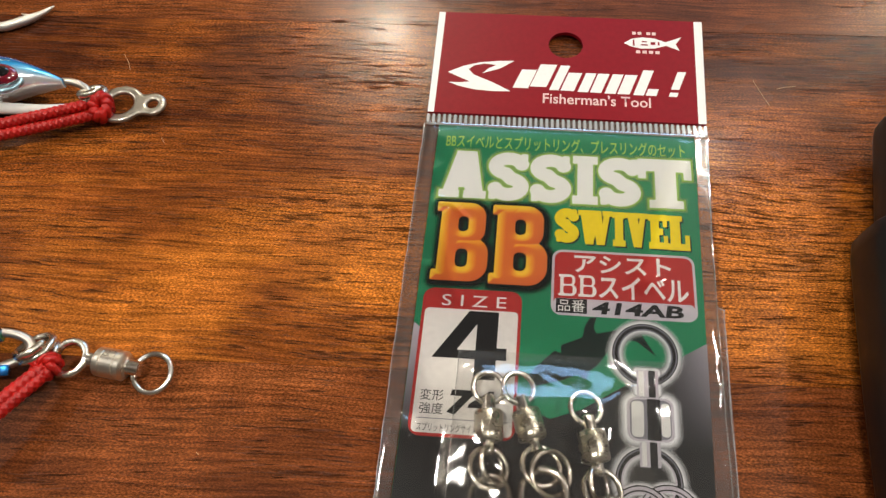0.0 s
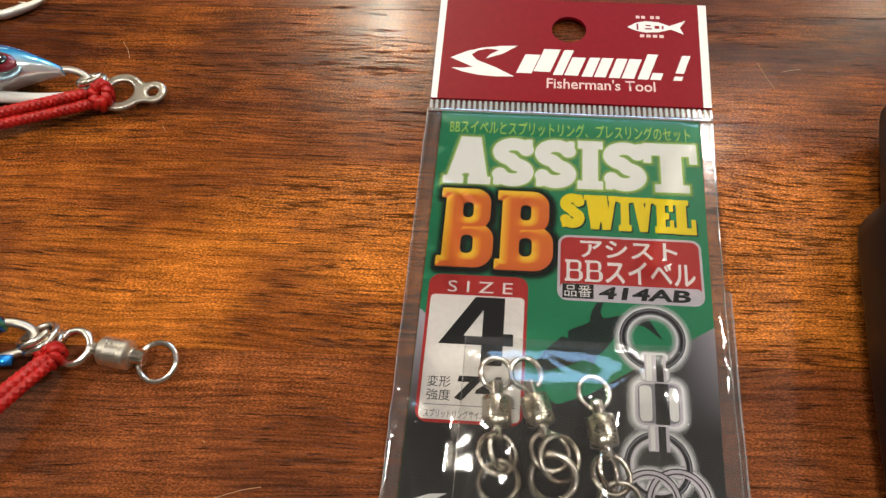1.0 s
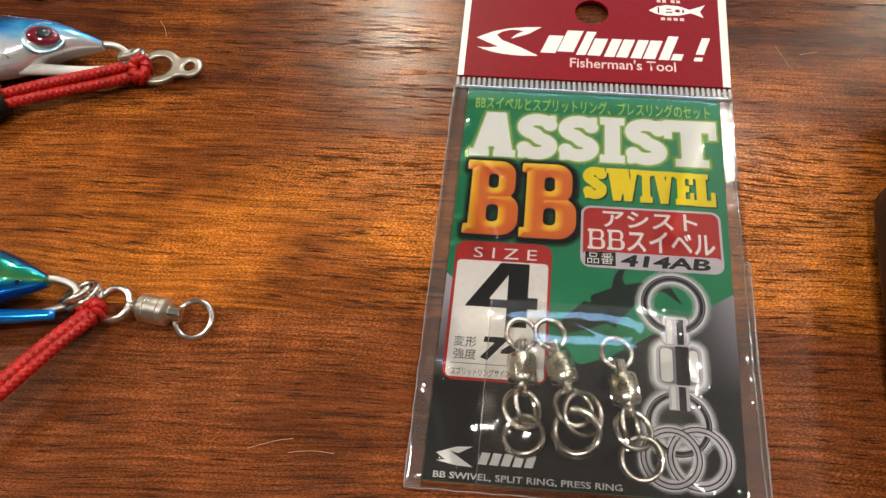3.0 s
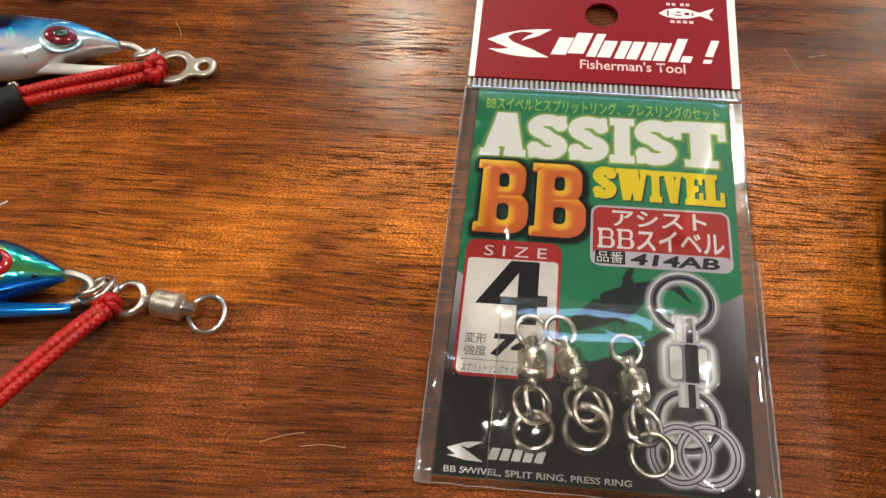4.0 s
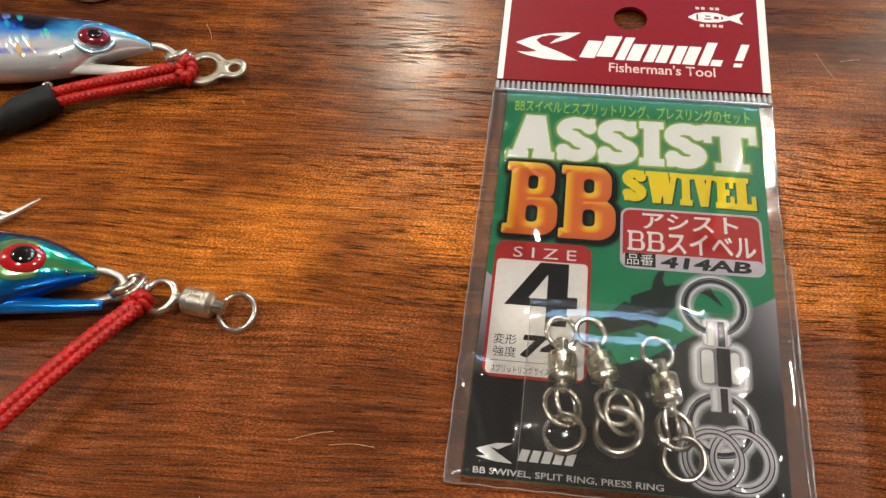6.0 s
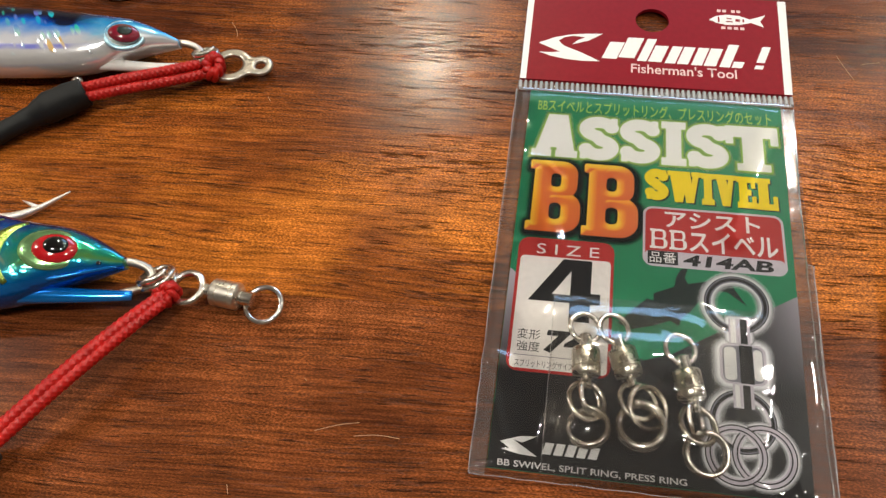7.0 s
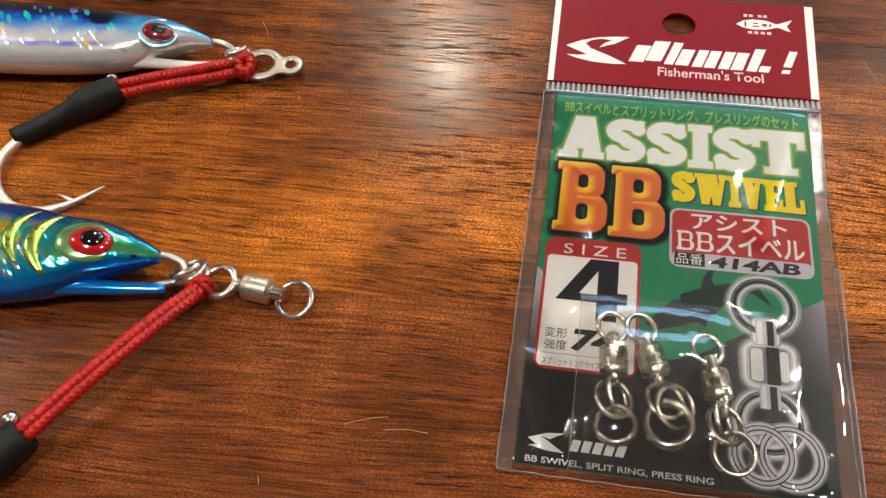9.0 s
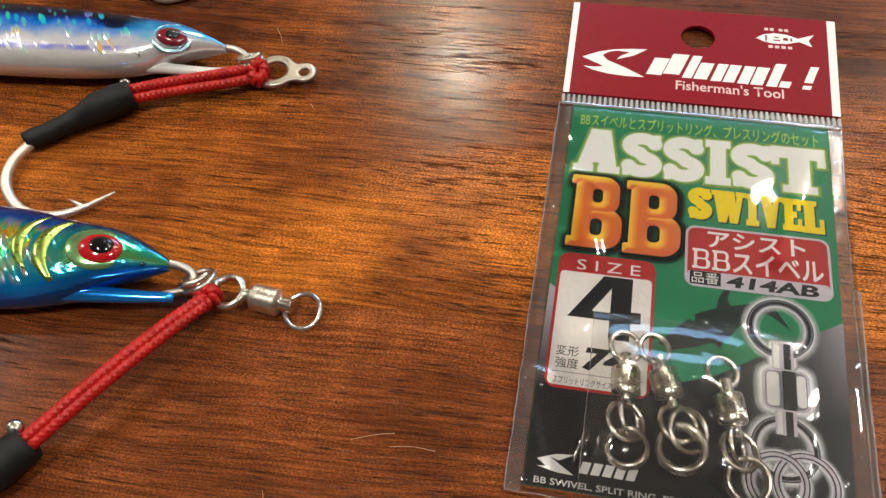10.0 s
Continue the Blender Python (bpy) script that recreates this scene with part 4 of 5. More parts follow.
part("inner_pouch", sheet(-18.9, 20.6, -90.6, -55.6, 0.7, lambda u, v: min(bag_height(u, v) - 0.35, 1.35 + 5.1 * math.exp(-(((u + 2.5) / 16.5) ** 4) - ((v + 75.0) / 14.0) ** 4)) + 0.12 * noise.noise(Vector((u * 0.3, v * 0.25, 1.0)))),
     M_pouch, packet, "small clear inner pouch")
part("pouch_hem", sheet(-18.9, 20.6, -57.3, -55.7, 0.4, lambda u, v: 1.55 + 0.33 * (-55.7 - v) + 0.08 * noise.noise(Vector((u * 0.25, v * 0.3, 5.0)))), M_pouch, packet, "folded upper hem of the inner pouch")
side_bm = bmesh.new()
for line in ([(-31.5, -2.6), (-31.45, -44), (-31.2, -91.5)], [(31.3, -2.6), (30.6, -20), (30.1, -44), (30.1, -91.5)], [(31.5, -44.2), (31.2, -60), (31.0, -91.4)], [(-31.2, -91.5), (0, -91.7), (31.0, -91.5)], [(31.5, -44.2), (30.0, -44.0)]):
    path = curve_points([(u, v, 0.0) for u, v in line], 14)
    sweep(side_bm, [laid(q.x + 0.28 * noise.noise(Vector((q.x * 0.2, q.y * 0.2, 4.0))), q.y + 0.28 * noise.noise(Vector((q.x * 0.22, q.y * 0.2, 8.0))), 0.8 + 0.5 * noise.noise(Vector((q.x * 0.13, q.y * 0.13, 2.0)))) / MM for q in path],
          [0.13 + 0.08 * noise.noise(Vector((q.x * 0.4, q.y * 0.4, 6.0))) for q in path], 6)
part("bag_seam", side_bm, M_edge, packet, "milky welded bag edges")
edge_bm = sweep(bmesh.new(), [laid(-18.9, -90.4, 1.5) / MM, laid(-18.9, -86, 2.0) / MM, laid(-18.9, -75, 3.2) / MM, laid(-18.9, -63, 2.2) / MM, laid(-18.9, -55.7, 1.6) / MM], 0.1, 5)
part("pouch_edge", edge_bm, M_edge, packet, "milky side edge of the inner pouch")
part("bag_flange", flat([[(28.5, -3.4), (31.2, -3.4), (30.1, -44.1), (27.8, -44.1)]], 0.72, 0.1), M_seam, packet, "clear side flange of the bag")
part("bag_flange", flat([[(27.8, -44.2), (31.5, -44.2), (31.2, -91.4), (27.0, -91.4)]], 0.72, 0.1), M_seam, packet, "clear side flange of the bag")
part("bag_flange", flat([[(-31.4, -3.4), (-28.4, -3.4), (-28.4, -91.4), (-31.2, -91.4)]], 0.72, 0.1), M_seam, packet, "clear side flange of the bag")


fold = [laid(u, -3.15 - 0.0042 * (u + 31), 1.55 + 0.1 * noise.noise(Vector((u * 0.2, 3.0, 1.0)))) / MM for u in range(-31, 32)]
part("bag_fold", smooth(sweep(bmesh.new(), fold, 0.34, 10)), M_fold, packet, "glossy folded top edge of the bag")


# ---- ball bearing swivels ----
def swivel_parts(thing, long, thick, top_ring, low_ring, wire, low_tilt, spin=0.0):
    """Along local x, the top ring towards +x; the origin in the barrel's middle."""
    here = Matrix.Identity(4)
    h = long / 2
    barrel = lathe([(-h, thick * 0.55), (-h + 0.12, thick * 0.86), (-h + 0.5, thick * 0.98), (-h + long * 0.26, thick), (-h + long * 0.27, thick * 0.93), (-h + long * 0.30, thick * 0.93), (-h + long * 0.31, thick),
          (h - 0.55, thick), (h - 0.2, thick * 0.93), (h, thick * 0.72), (h + 0.05, thick * 0.45)], here, 48)
    for v in barrel.verts:
        if abs(v.co.x) < (h + 0.01) * MM:
            turn = math.atan2(v.co.z, v.co.y)
            dent = 1 - 0.012 * (1 - math.cos(12 * turn))
            v.co.y, v.co.z = v.co.y * dent, v.co.z * dent
    part("barrel", barrel, M_nickel, thing, "fluted nickel barrel")
    part("neck", lathe([(h - 0.2, thick * 0.5), (h + 1.9, thick * 0.47), (h + 2.5, thick * 0.45), (h + 2.8, thick * 0.3)], here, 18), M_steel_bright, thing)
    part("neck", lathe([(-h + 0.2, thick * 0.42), (-h - 1.2, thick * 0.40), (-h - 1.8, thick * 0.5), (-h - 2.3, thick * 0.3)], here, 18), M_steel_bright, thing)
    part("top_ring", ring((h + 1.2 + top_ring, 0, 0), top_ring, wire, (spin, 0, 0)), M_steel_bright, thing)
    part("low_ring", ring((-h - 1.0 - low_ring, 0, 0), low_ring, wire, low_tilt), M_steel, thing)


def packed_swivel(x, y, z, heading, spare_rings, label):
    thing = empty("ball_bearing_swivel", pose(x * MM, y * MM, z * MM, 0, 0, heading), label, "swivel", "swivels in the packet")
    swivel_parts(thing, 5.6, 2.6, 2.85, 3.4, 0.52, (18, 6, 0), 12)
    for name, cx, cy, cz, r, wire, tilt, material in spare_rings:
        part(name, coil((cx, cy, cz), r, wire, tilt) if name == "split_ring" else ring((cx, cy, cz), r, wire, tilt), material, thing)
    return thing


packed_swivel(-14.7, -70.3, 3.95, 92.0, [("press_ring", -6.8, -0.6, 0.3, 3.1, 0.5, (52, 10, 0), M_steel_bright), ("split_ring", -11.8, -0.2, -0.4, 3.4, 0.46, (-10, 12, 0), M_steel)],
              "nickel ball bearing swivel with linked rings inside the clear packet")
packed_swivel(-7.6, -69.7, 3.95, 107.0, [("press_ring", -8.8, -1.2, 0.5, 3.7, 0.5, (20, -12, 0), M_steel), ("split_ring", -11.6, 0.9, 0.2, 3.75, 0.7, (-6, 4, 0), M_steel_bright)],
              "nickel ball bearing swivel with a bright split ring in the packet")
packed_swivel(3.5, -72.7, 3.95, 100.0, [("press_ring", -6.6, 0.5, 0.6, 3.2, 0.5, (55, -8, 0), M_steel_bright), ("split_ring", -12.0, -0.4, -0.6, 3.5, 0.48, (6, -10, 0), M_steel)],
              "nickel ball bearing swivel beside the printed swivel inside the packet")


# ---- lures ----
def braid_bump(turn, run, strands, pitch):
    """Relief of a round braid: two families of strands that pass over and under each other."""
    a, b = strands * turn / (2 * math.pi) + run / pitch, strands * turn / (2 * math.pi) - run / pitch
    ca, cb = math.cos(math.pi * a), math.cos(math.pi * b)
    return max(ca * ca * (0.66 + 0.34 * ca * cb), cb * cb * (0.66 - 0.34 * ca * cb))


def corded(path, radius, strands, pitch, closed=False, sides=24):
    """A braided cord along a fine path, in one skin."""
    bm, rows, run, normal = bmesh.new(), [], 0.0, None
    n = len(path)
    for i, p in enumerate(path):
        ahead = (path[(i + 1) % n] - path[i - 1] if closed else path[min(i + 1, n - 1)] - path[max(i - 1, 0)]).normalized()
        if normal is None:
            normal = Vector((0, 0, 1)) if abs(ahead.z) < 0.9 else Vector((1, 0, 0))
        normal = (normal - ahead * normal.dot(ahead)).normalized()
        side = ahead.cross(normal)
        run += (p - path[i - 1]).length if i else 0.0
        row = []
        for k in range(sides):
            a = 2 * math.pi * k / sides
            r = radius * (0.78 + 0.33 * braid_bump(a, run, strands, pitch))
            row.append(bm.verts.new((p + r * (math.cos(a) * side + math.sin(a) * normal)) * MM))
        rows.append(row)
    for i in range(n if closed else n - 1):
        a, b = rows[i], rows[(i + 1) % n]
        for k in range(sides):
            bm.faces.new((a[k], a[(k + 1) % sides], b[(k + 1) % sides], b[k]))
    if not closed:
        bm.faces.new(rows[0][::-1])
        bm.faces.new(rows[-1])
    return smooth(bm, 180)


def braid(pts, radius, pitch, steps=22):
    """A braided cord through a few points."""
    path = curve_points(pts, steps)
    fine = []
    for a, b in zip(path, path[1:]):
        fine += [a.lerp(b, k / 3) for k in range(3)]
    return corded(fine + [path[-1]], radius, 5, pitch)


def knot(centre, wide, high, thick, tilt, cord, winds=5):
    """A cord wound round itself into one tight closed lump."""
    turn = Euler([radians(a) for a in tilt]).to_matrix()
    path = []
    for k in range(360):
        a = 2 * math.pi * k / 360
        c = 1 + 0.42 * math.cos(winds * a)
        path.append(Vector(centre) + turn @ Vector((wide * c * math.cos(2 * a) * 0.72, high * c * math.sin(2 * a) * 0.72, thick * math.sin(winds * a))))
    return corded(path, cord, 4, 1.3, True, 16)


def body_loft(stations, middle_z, tail_round=True):
    """A lure's body along -x from its snout: (distance, upper y, lower y, half thickness)."""
    bm, rows = bmesh.new(), []
    uv = bm.loops.layers.uv.new("skin")
    spot = {}
    fine = []
    for a, b, c, d in zip([stations[0]] + stations, stations, stations[1:], stations[2:] + [stations[-1]]):
        for k in range(6):
            t = k / 6
            fine.append([0.5 * (2 * q + (r - p) * t + (2 * p - 5 * q + 4 * r - s) * t * t + (3 * q - p - 3 * r + s) * t**3) for p, q, r, s in zip(a, b, c, d)])
    fine.append(list(stations[-1]))
    for s, hi, lo, tz in fine:
        yc, hy = (hi + lo) / 2, max((hi - lo) / 2, 0.05)
        row = []
        for k in range(32):
            a = 2 * math.pi * k / 32
            cy, sz = math.cos(a), math.sin(a)
            row.append(bm.verts.new(Vector((-s, yc + hy * math.copysign(abs(cy) ** 0.9, cy), middle_z + tz * math.copysign(abs(sz) ** 0.8, sz))) * MM))
            spot[row[-1]] = (s / 100, min(k, 32 - k) / 16)
        rows.append(row)
    for a, b in zip(rows, rows[1:]):
        for k in range(32):
            bm.faces.new((a[k], a[(k + 1) % 32], b[(k + 1) % 32], b[k]))
    bm.faces.new(rows[0][::-1])
    bm.faces.new(rows[-1])
    bmesh.ops.recalc_face_normals(bm, faces=bm.faces[:])
    for face in bm.faces:
        for corner in face.loops:
            corner[uv].uv = spot[corner.vert]
    return smooth(bm, 60)


def dome(centre, rx, ry, high, tilt=(0, 0)):
    bm = bmesh.new()
    bmesh.ops.create_uvsphere(bm, u_segments=28, v_segments=14, radius=1.0)
    turn = Euler((radians(tilt[0]), radians(tilt[1]), 0)).to_matrix()
    for v in bm.verts:
        v.co = (turn @ Vector((v.co.x * rx, v.co.y * ry, v.co.z * high)) + Vector(centre)) * MM
    return smooth(bm, 180)


def fish_hook(pts, wire, barb_from, barb_to):
    path = curve_points(pts, 8)
    n = len(path)
    radii = [wire * (1.0 if i < n * 0.72 else max(0.06, 1 - (i - n * 0.72) / (n * 0.28)) ** 0.7) for i in range(n)]
    bm = sweep(bmesh.new(), path, radii, 12)
    a, b = Vector(barb_from), Vector(barb_to)
    sweep(bm, [a, a.lerp(b, 0.5), b], [wire * 0.55, wire * 0.34, 0.04], 7)
    return smooth(bm, 60)


def sleeve(pts, radii):
    path = curve_points(pts, 6)
    fine = [radii[min(int(i / 6), len(radii) - 2)] * (1 - (i / 6 - min(int(i / 6), len(radii) - 2))) + radii[min(int(i / 6), len(radii) - 2) + 1] * (i / 6 - min(int(i / 6), len(radii) - 2)) for i in range(len(path))]
    bm = sweep(bmesh.new(), path, fine, 18)
    for v in bm.verts:
        v.co += 0.22 * MM * noise.noise_vector(v.co / MM * 0.45)
    return smooth(bm, 50)


def on(thing, name, bm, material, label=""):
    """Adds a part whose mesh was laid out in the table's millimetres."""
    ob = part(name, bm, material, thing, label)
    ob.matrix_parent_inverse = thing.matrix_basis.inverted()
    return ob


def gill(x0, bulge, y_top, y_low, y_mid, half, z_mid, thick, wide):
    """A curved raised edge that hugs the body's side."""
    pts = []
    for k in range(17):
        y = y_top + (y_low - y_top) * k / 16
        t = 2 * k / 16 - 1
        pts.append((x0 - bulge * (1 - t * t), y, z_mid + thick * max(0.02, 1 - ((y - y_mid) / half) ** 2) ** 0.42))
    return smooth(sweep(bmesh.new(), pts, [wide * (0.25 + 0.75 * math.sin(math.pi * (k + 0.5) / 17)) for k in range(17)], 10, flat=0.5))


# silver-blue lure
silver = empty("fishing_jig", pose(-0.1135, 0.0002, 0, 0, 0, 2.6), "silver metal fishing jig with blue back and red cord", "fishing lure", "fishing jigs on the table")
part("body", body_loft([(0, 0.6, -0.8, 1.3), (5.5, 3.1, -1.8, 3.2), (12, 5.4, -4.2, 4.6), (18.5, 6.6, -8.3, 5.1), (32, 8.4, -10.6, 5.6), (54, 10.0, -11.4, 5.6), (75, 9.4, -10.6, 5.4), (92, 6.6, -7.0, 4.2), (104, 2.0, -2.2, 2.2)], 5.7), M_foil_silver, silver, "holographic silver body with a spotted blue back")
eye = part("eye", dome((-11.7, -1.3, 9.9), 3.7, 2.6, 1.3, (4, 12)), M_iris_dark, silver, "glossy dark red eye")
part("pupil", dome((-11.3, -1.2, 10.5), 2.0, 1.6, 0.95, (0, 12)), M_pupil, eye, "black pupil")
part("eye_rim", ring((-11.9, -1.3, 9.15), 3.9, 0.62, (4, 12, 0), 1.08), M_pale_blue, silver, "pale blue foil rim round the eye")
part("gill_ridge", gill(-18.2, 2.6, 5.4, -7.2, -1.0, 7.9, 5.55, 5.1, 0.5), M_foil_head, silver, "pale raised gill edge")
part("jaw", smooth(sweep(bmesh.new(), curve_points([(-26, -6.4, 5.0), (-15, -6.4, 4.6), (-4, -6.4, 4.2), (4.2, -5.0, 3.6)], 6), [1.9 - 0.055 * i for i in range(19)], 12, flat=0.8)), M_blue_lilac, silver, "white lacquered lower jaw")
part("nose_wire", smooth(sweep(bmesh.new(), curve_points([(-3, 0.2, 5.6), (1.5, 0.8, 5.0), (4.8, -0.6, 4.2), (5.4, -3.2, 3.8), (3.0, -5.2, 3.8)], 6), 0.85, 10)), M_steel_satin, silver)
on(silver, "split_ring", coil((-106.8, -1.5, 4.3), 2.7, 0.72, (-24, -12, 0)), M_steel)


def figure_eight(big, small, z, thick):
    """A stamped two-hole press ring: one plate with soft rims."""
    def field(u, v):
        a, b = np.hypot(u - big[0], v - big[1]), np.hypot(u - small[0], v - small[1])
        da, db = a - big[2] - 1.15, b - small[2] - 1.0
        blend = np.clip(0.5 + 0.5 * (db - da) / 2.4, 0, 1)
        both = db * (1 - blend) + da * blend - 2.4 * blend * (1 - blend)
        return np.maximum(both, -np.minimum(a - big[2] + 1.05, b - small[2] + 0.85))
    bm = field_sheet(lambda u, v: field(u + LEAN * v, v), big[0] - 7, big[1] - 7, small[0] + 5, small[1] + 6, 0.16, 0.0)
    deep = {v: max(0.0, -float(field(np.array(v.co.x / MM), np.array(v.co.y / MM)))) for v in bm.verts}
    lower = bmesh.ops.duplicate(bm, geom=bm.faces[:])
    under = {c: deep[o] for o, c in lower["vert_map"].items() if o in deep}
    for table_, way in ((deep, 1), (under, -1)):
        for v, d in table_.items():
            v.co.z = (z + way * thick * math.sqrt(max(0.0, 1 - (1 - min(d / 0.75, 1.0)) ** 2))) * MM
    for f in lower["geom"]:
        if isinstance(f, bmesh.types.BMFace):
            f.normal_flip()
    bmesh.ops.remove_doubles(bm, verts=bm.verts[:], dist=1e-6)
    return smooth(bm, 180)


on(silver, "press_ring", figure_eight((-101.0, -2.4, 4.0), (-93.7, -2.0, 2.05), 2.2, 0.6), M_steel_satin, "satin steel two-hole press ring")
on(silver, "cord_knot", knot((-104.2, -4.6, 3.7), 2.0, 2.9, 1.6, (20, 10, 12), 0.85, 9), M_cord, "red braided knot")
on(silver, "assist_cord", braid([(-104.8, -3.4, 4.2), (-114, -7.6, 4.8), (-125, -12.0, 5.2), (-135.5, -16.2, 5.0)], 1.2, 1.25), M_cord, "red braided assist cord")
on(silver, "assist_cord", braid([(-103.6, -5.6, 3.2), (-113, -9.5, 3.5), (-124, -13.8, 4.0), (-134.0, -18.0, 4.2)], 1.2, 1.25), M_cord, "red braided assist cord")
on(silver, "sleeve", sleeve([(-131.9, -15.6, 4.4), (-135.0, -17.9, 4.4), (-139.0, -20.8, 4.1), (-142.4, -23.4, 3.6), (-147.5, -27.6, 3.0), (-152.6, -31.6, 2.8)], [3.3, 3.6, 3.65, 2.55, 2.3, 2.25]), M_sleeve, "black heat-shrink sleeve")
on(silver, "hook_eye_end", dome((-134.2, -13.6, 5.6), 1.4, 1.1, 1.1), M_steel_bright)
on(silver, "hook", fish_hook([(-149.0, -28.6, 2.8), (-152.0, -33.4, 2.7), (-153.4, -38.6, 2.5), (-151.6, -44.2, 2.3), (-146.2, -48.9, 2.0), (-139.6, -49.9, 1.7), (-133.4, -47.2, 1.5), (-127.0, -41.5, 1.4)], 1.12, (-132.4, -46.4, 1.7), (-136.4, -45.0, 1.9)), M_hook, "barbed tinned hook")

# blue-green lure
green = empty("fishing_jig", pose(-0.1053, -0.060, 0, 0, 0, 5.0), "glossy blue-green metal fishing jig with red eye, swivel and red cord", "fishing lure", "fishing jigs on the table")
part("body", body_loft([(0, 1.0, -1.2, 1.4), (5.7, 4.5, -3.2, 3.4), (12.2, 7.1, -5.6, 5.0), (20, 8.3, -9.0, 5.8), (31, 10.6, -10.8, 6.2), (46, 11.8, -11.4, 6.2), (66, 11.0, -11.0, 6.0), (84, 7.0, -7.6, 4.6), (96, 2.2, -2.6, 2.4)], 6.3), M_foil_green, green, "holographic green-gold body with blue back and belly")
eye = part("eye", dome((-12.2, 0.5, 11.0), 4.3, 3.2, 1.5, (0, 12)), M_iris, green, "glossy red eye")
part("pupil", dome((-11.7, 0.7, 11.75), 2.5, 2.05, 1.05, (0, 12)), M_pupil, eye, "black pupil")
part("eye_rim", dome((-13.4, 0.5, 10.6), 5.9, 4.5, 1.25, (0, 12)), M_pale_foil, green, "pale green foil round the eye")
part("gill_ridge", gill(-19.8, 3.6, 6.6, -6.8, -0.4, 8.9, 6.25, 5.85, 1.7), M_lime_foil, green, "lime foil gill edge")
part("gill_ridge", gill(-25.0, 3.4, 7.4, -5.0, -0.2, 9.8, 6.25, 6.0, 1.4), M_lime_foil, green, "lime foil gill edge")
part("mouth_line", smooth(sweep(bmesh.new(), curve_points([(-13.0, -5.3, 9.3), (-7.0, -3.5, 8.7), (-1.4, -1.2, 7.3)], 6), 0.32, 8)), M_blue_paint, green)
part("jaw", smooth(sweep(bmesh.new(), curve_points([(-26, -7.0, 6.0), (-15, -6.9, 5.8), (-6, -6.7, 5.2), (2.0, -6.2, 4.4)], 6), [2.2 - 0.065 * i for i in range(19)], 12, flat=0.8)), M_blue_paint, green, "blue lacquered lower jaw")
part("nostril", dome((-4.0, -1.4, 8.9), 0.5, 0.45, 0.4), M_pupil, green)
on(green, "nose_wire", smooth(sweep(bmesh.new(), curve_points([(-107.5, -59.8, 6.2), (-104.4, -59.2, 5.2), (-101.6, -59.8, 4.2), (-100.6, -61.4, 3.6), (-101.8, -63.6, 3.4), (-105.4, -65.6, 4.0)], 6), 0.85, 10)), M_steel_satin)
on(green, "split_ring", coil((-99.3, -61.5, 4.0), 3.3, 0.74, (-28, -24, 0)), M_steel)
on(green, "link_loop", ring((-93.0, -62.6, 3.1), 3.2, 0.78, (4, -6, -8)), M_steel)
clip = part("swivel", lathe([(-3.1, 1.4), (-3.0, 2.2), (-2.6, 2.7), (-1.5, 2.75), (-1.45, 2.58), (-1.2, 2.58), (-1.15, 2.75), (1.2, 2.75), (1.25, 2.58), (1.5, 2.58), (1.55, 2.75), (2.4, 2.75), (2.9, 2.3), (3.1, 1.7)], pose(-84.9, -63.1, 2.8, 0, 0, -7)), M_barrel, green, "ribbed nickel swivel barrel")
clip.matrix_parent_inverse = green.matrix_basis.inverted()
on(green, "swivel_neck", lathe([(3.0, 1.5), (4.9, 1.45), (5.5, 1.5), (5.8, 0.9)], pose(-84.9, -63.1, 2.8, 0, 0, -7), 16), M_steel_bright)
on(green, "swivel_neck", lathe([(-3.0, 1.5), (-4.6, 1.4), (-5.2, 1.6), (-5.8, 1.0)], pose(-84.9, -63.1, 2.8, 0, 0, -7), 16), M_steel_bright)
on(green, "swivel_ring", ring((-77.3, -64.2, 2.0), 3.6, 0.6, (8, -4, 0)), M_steel_bright)
on(green, "cord_knot", knot((-96.3, -64.7, 3.9), 2.2, 2.0, 1.4, (15, -10, 30), 0.75, 7), M_cord, "red braided knot")
on(green, "assist_cord", braid([(-96.5, -64.8, 4.4), (-101.8, -73.4, 6.6), (-109.6, -84.8, 7.2), (-119.4, -97.8, 5.6)], 1.2, 1.25), M_cord, "red braided assist cord")
on(green, "assist_cord", braid([(-95.6, -65.6, 4.0), (-100.7, -74.2, 6.0), (-108.4, -85.6, 6.6), (-118.3, -98.6, 4.9)], 1.2, 1.25), M_cord, "red braided assist cord")
on(green, "sleeve", sleeve([(-118.3, -97.2, 4.9), (-122.0, -102.4, 4.6), (-126.0, -108.0, 4.0), (-131.0, -115.0, 3.2), (-135.5, -121.4, 2.8)], [3.5, 3.8, 3.1, 2.5, 2.3]), M_sleeve, "black heat-shrink sleeve")
on(green, "hook_eye_end", dome((-121.2, -95.4, 6.2), 1.7, 1.5, 1.3), M_steel_bright)
on(green, "hook", fish_hook([(-133.0, -118.0, 2.8), (-139.0, -126.0, 2.7), (-146.0, -129.5, 2.5), (-152.5, -127.0, 2.3), (-156.0, -120.5, 2.0), (-154.0, -113.0, 1.7), (-149.0, -106.0, 1.4)], 1.12, (-152.2, -110.6, 1.7), (-150.6, -114.6, 1.9)), M_hook, "barbed tinned hook")

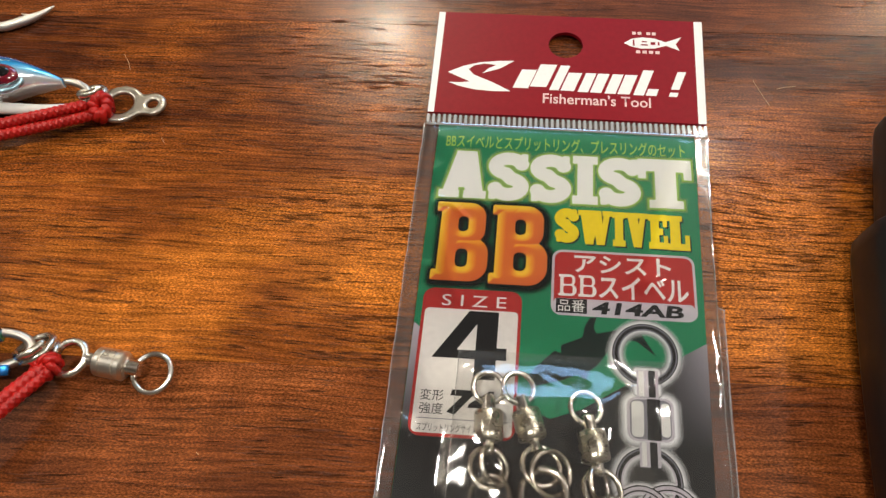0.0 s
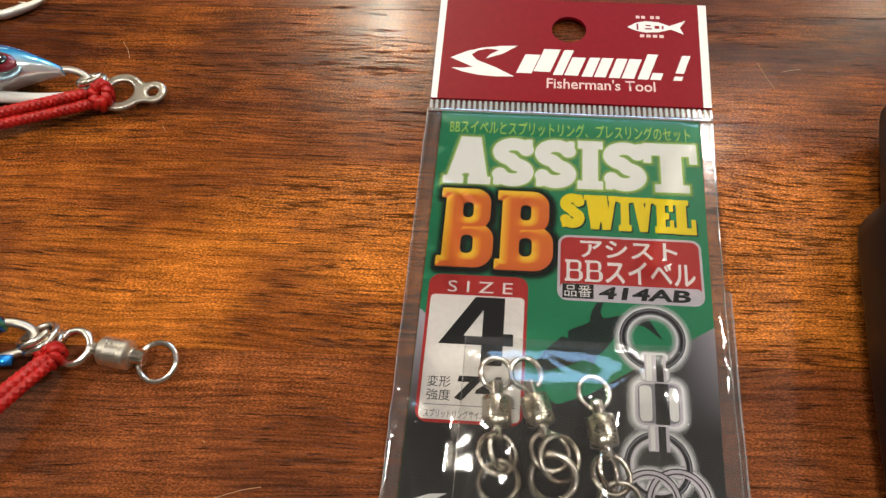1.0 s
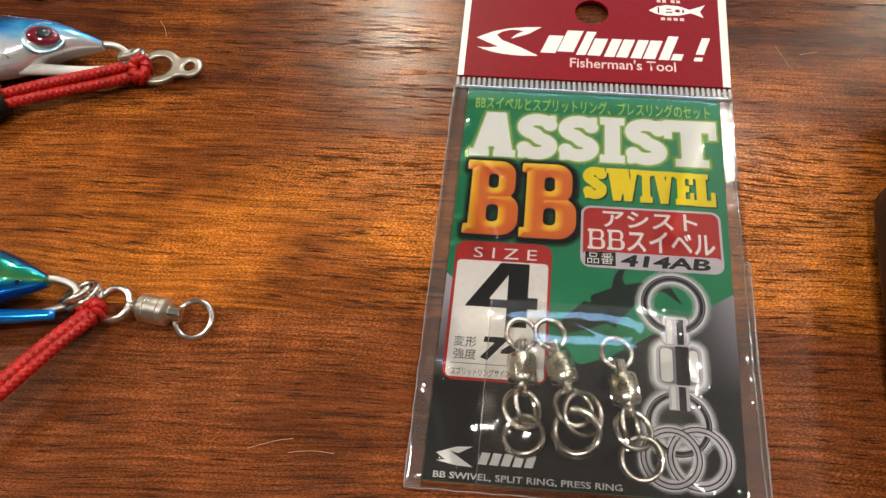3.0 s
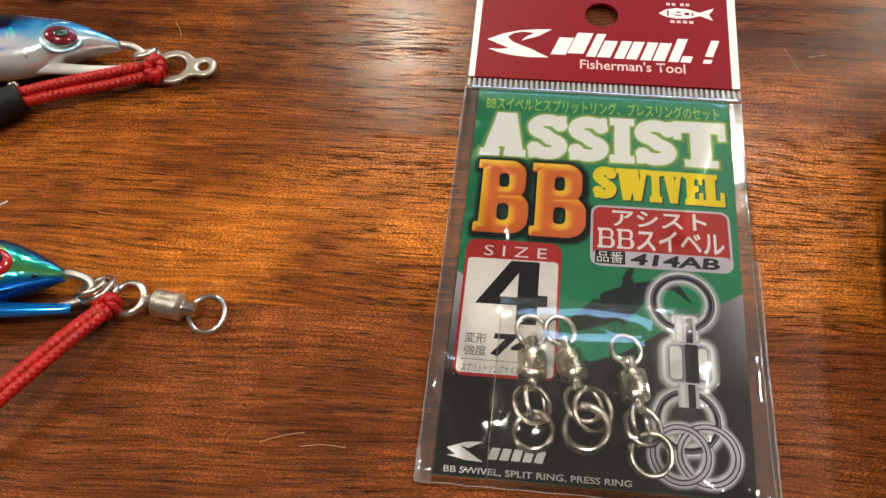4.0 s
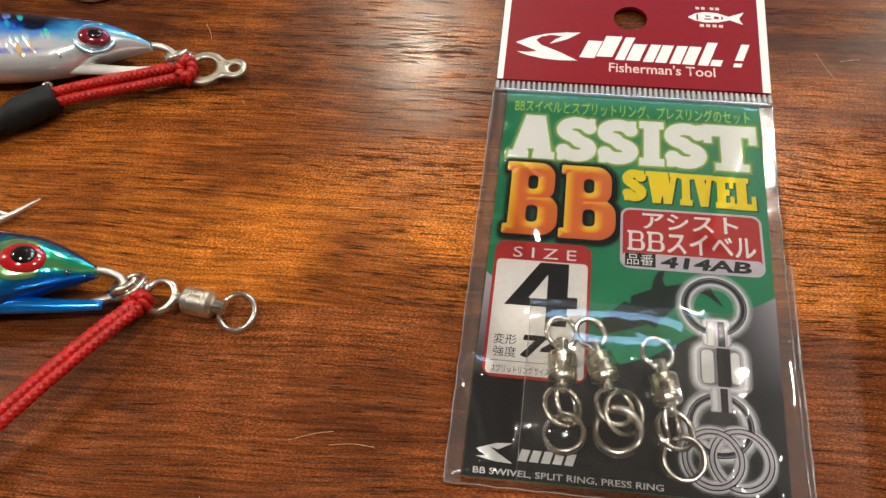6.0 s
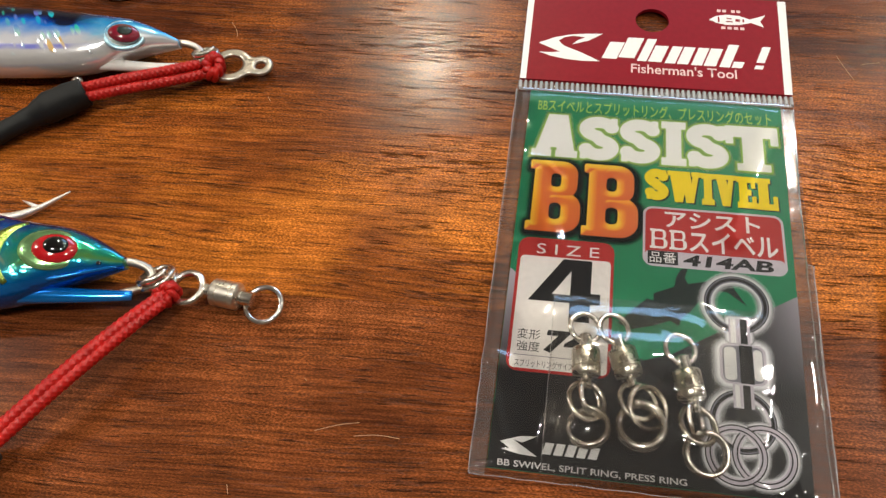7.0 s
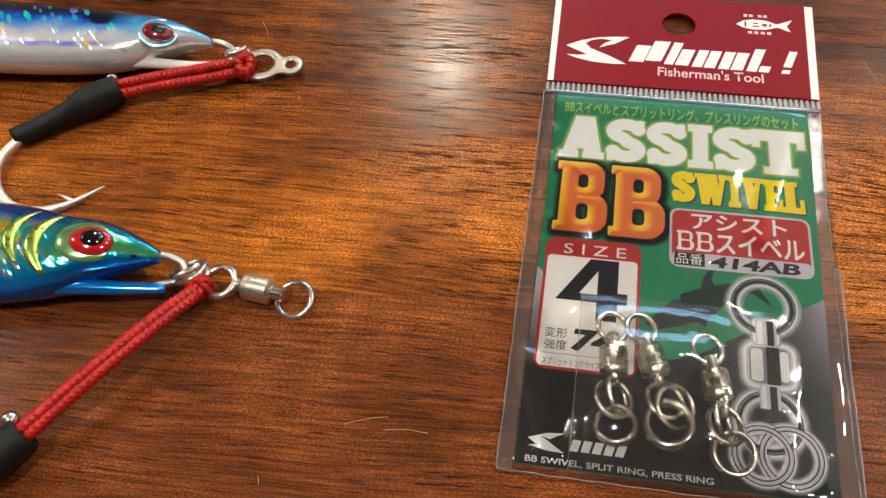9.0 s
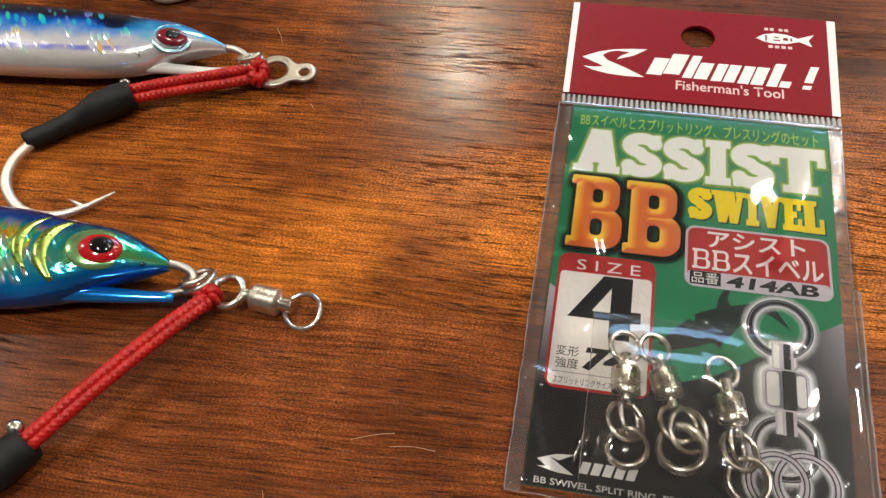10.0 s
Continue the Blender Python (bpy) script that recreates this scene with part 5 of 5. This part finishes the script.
# a third hook, lying beyond the silver lure
spare = part("fish_hook", fish_hook([(-160.0, 46.0, 1.4), (-156.0, 34.0, 1.3), (-149.0, 27.0, 1.3), (-143.6, 21.8, 1.3), (-138.3, 20.4, 1.3), (-133.4, 22.6, 1.3), (-130.0, 25.0, 1.3), (-127.3, 28.1, 1.3)], 1.15, (-131.0, 23.8, 1.5), (-134.2, 24.4, 2.0)), M_hook)
tagged(spare, "barbed tinned steel fish hook lying on the table", "fish hook")


# ---- black tool beside the packet ----
def tool_loft(stations, lean_deg, thick):
    bm, rows = bmesh.new(), []
    for s, left, hw, hz in stations:
        row = []
        for k in range(28):
            a = 2 * math.pi * k / 28
            c, d = math.cos(a), math.sin(a)
            row.append(bm.verts.new(Vector((left + hw + hw * math.copysign(abs(c) ** 0.55, c), -s, thick + hz * math.copysign(abs(d) ** 0.6, d))) * MM))
        rows.append(row)
    for a, b in zip(rows, rows[1:]):
        for k in range(28):
            bm.faces.new((a[k], b[k], b[(k + 1) % 28], a[(k + 1) % 28]))
    bm.faces.new(rows[0])
    bm.faces.new(rows[-1][::-1])
    bmesh.ops.recalc_face_normals(bm, faces=bm.faces[:])
    return smooth(bm, 45)


tool = empty("hand_tool", pose(0, 0, 0), "black plastic hand tool with narrower neck, lying on the table", "tool")
part("handle", tool_loft([(29.0, 57.2, 15, 6), (29.6, 55.4, 17, 8.6), (30.8, 54.0, 18.4, 9.8), (34, 53.2, 19.2, 10), (46, 51.8, 19.6, 10), (62, 50.0, 20, 10), (90, 47.6, 20, 10), (125, 44.5, 19, 9.6), (128, 45.4, 17.5, 8)], 0, 10.1), M_black_plastic, tool, "rounded black plastic handle")
part("neck", tool_loft([(2.5, 65.6, 9, 5), (3.6, 63.5, 11.6, 6.6), (6, 62.8, 12.4, 7), (26.5, 58.8, 13.5, 7.4), (29.5, 58.2, 13.5, 7.4)], 0, 10.1), M_black_plastic, tool, "narrower black neck")
for k in range(9):
    part("marking", box(0.55, 1.15, 0.12, 0, (52.7 - 0.19 * k, -51.0 - 1.6 * k, 17.4)), M_grey_mark, tool, "tiny grey unreadable marking")
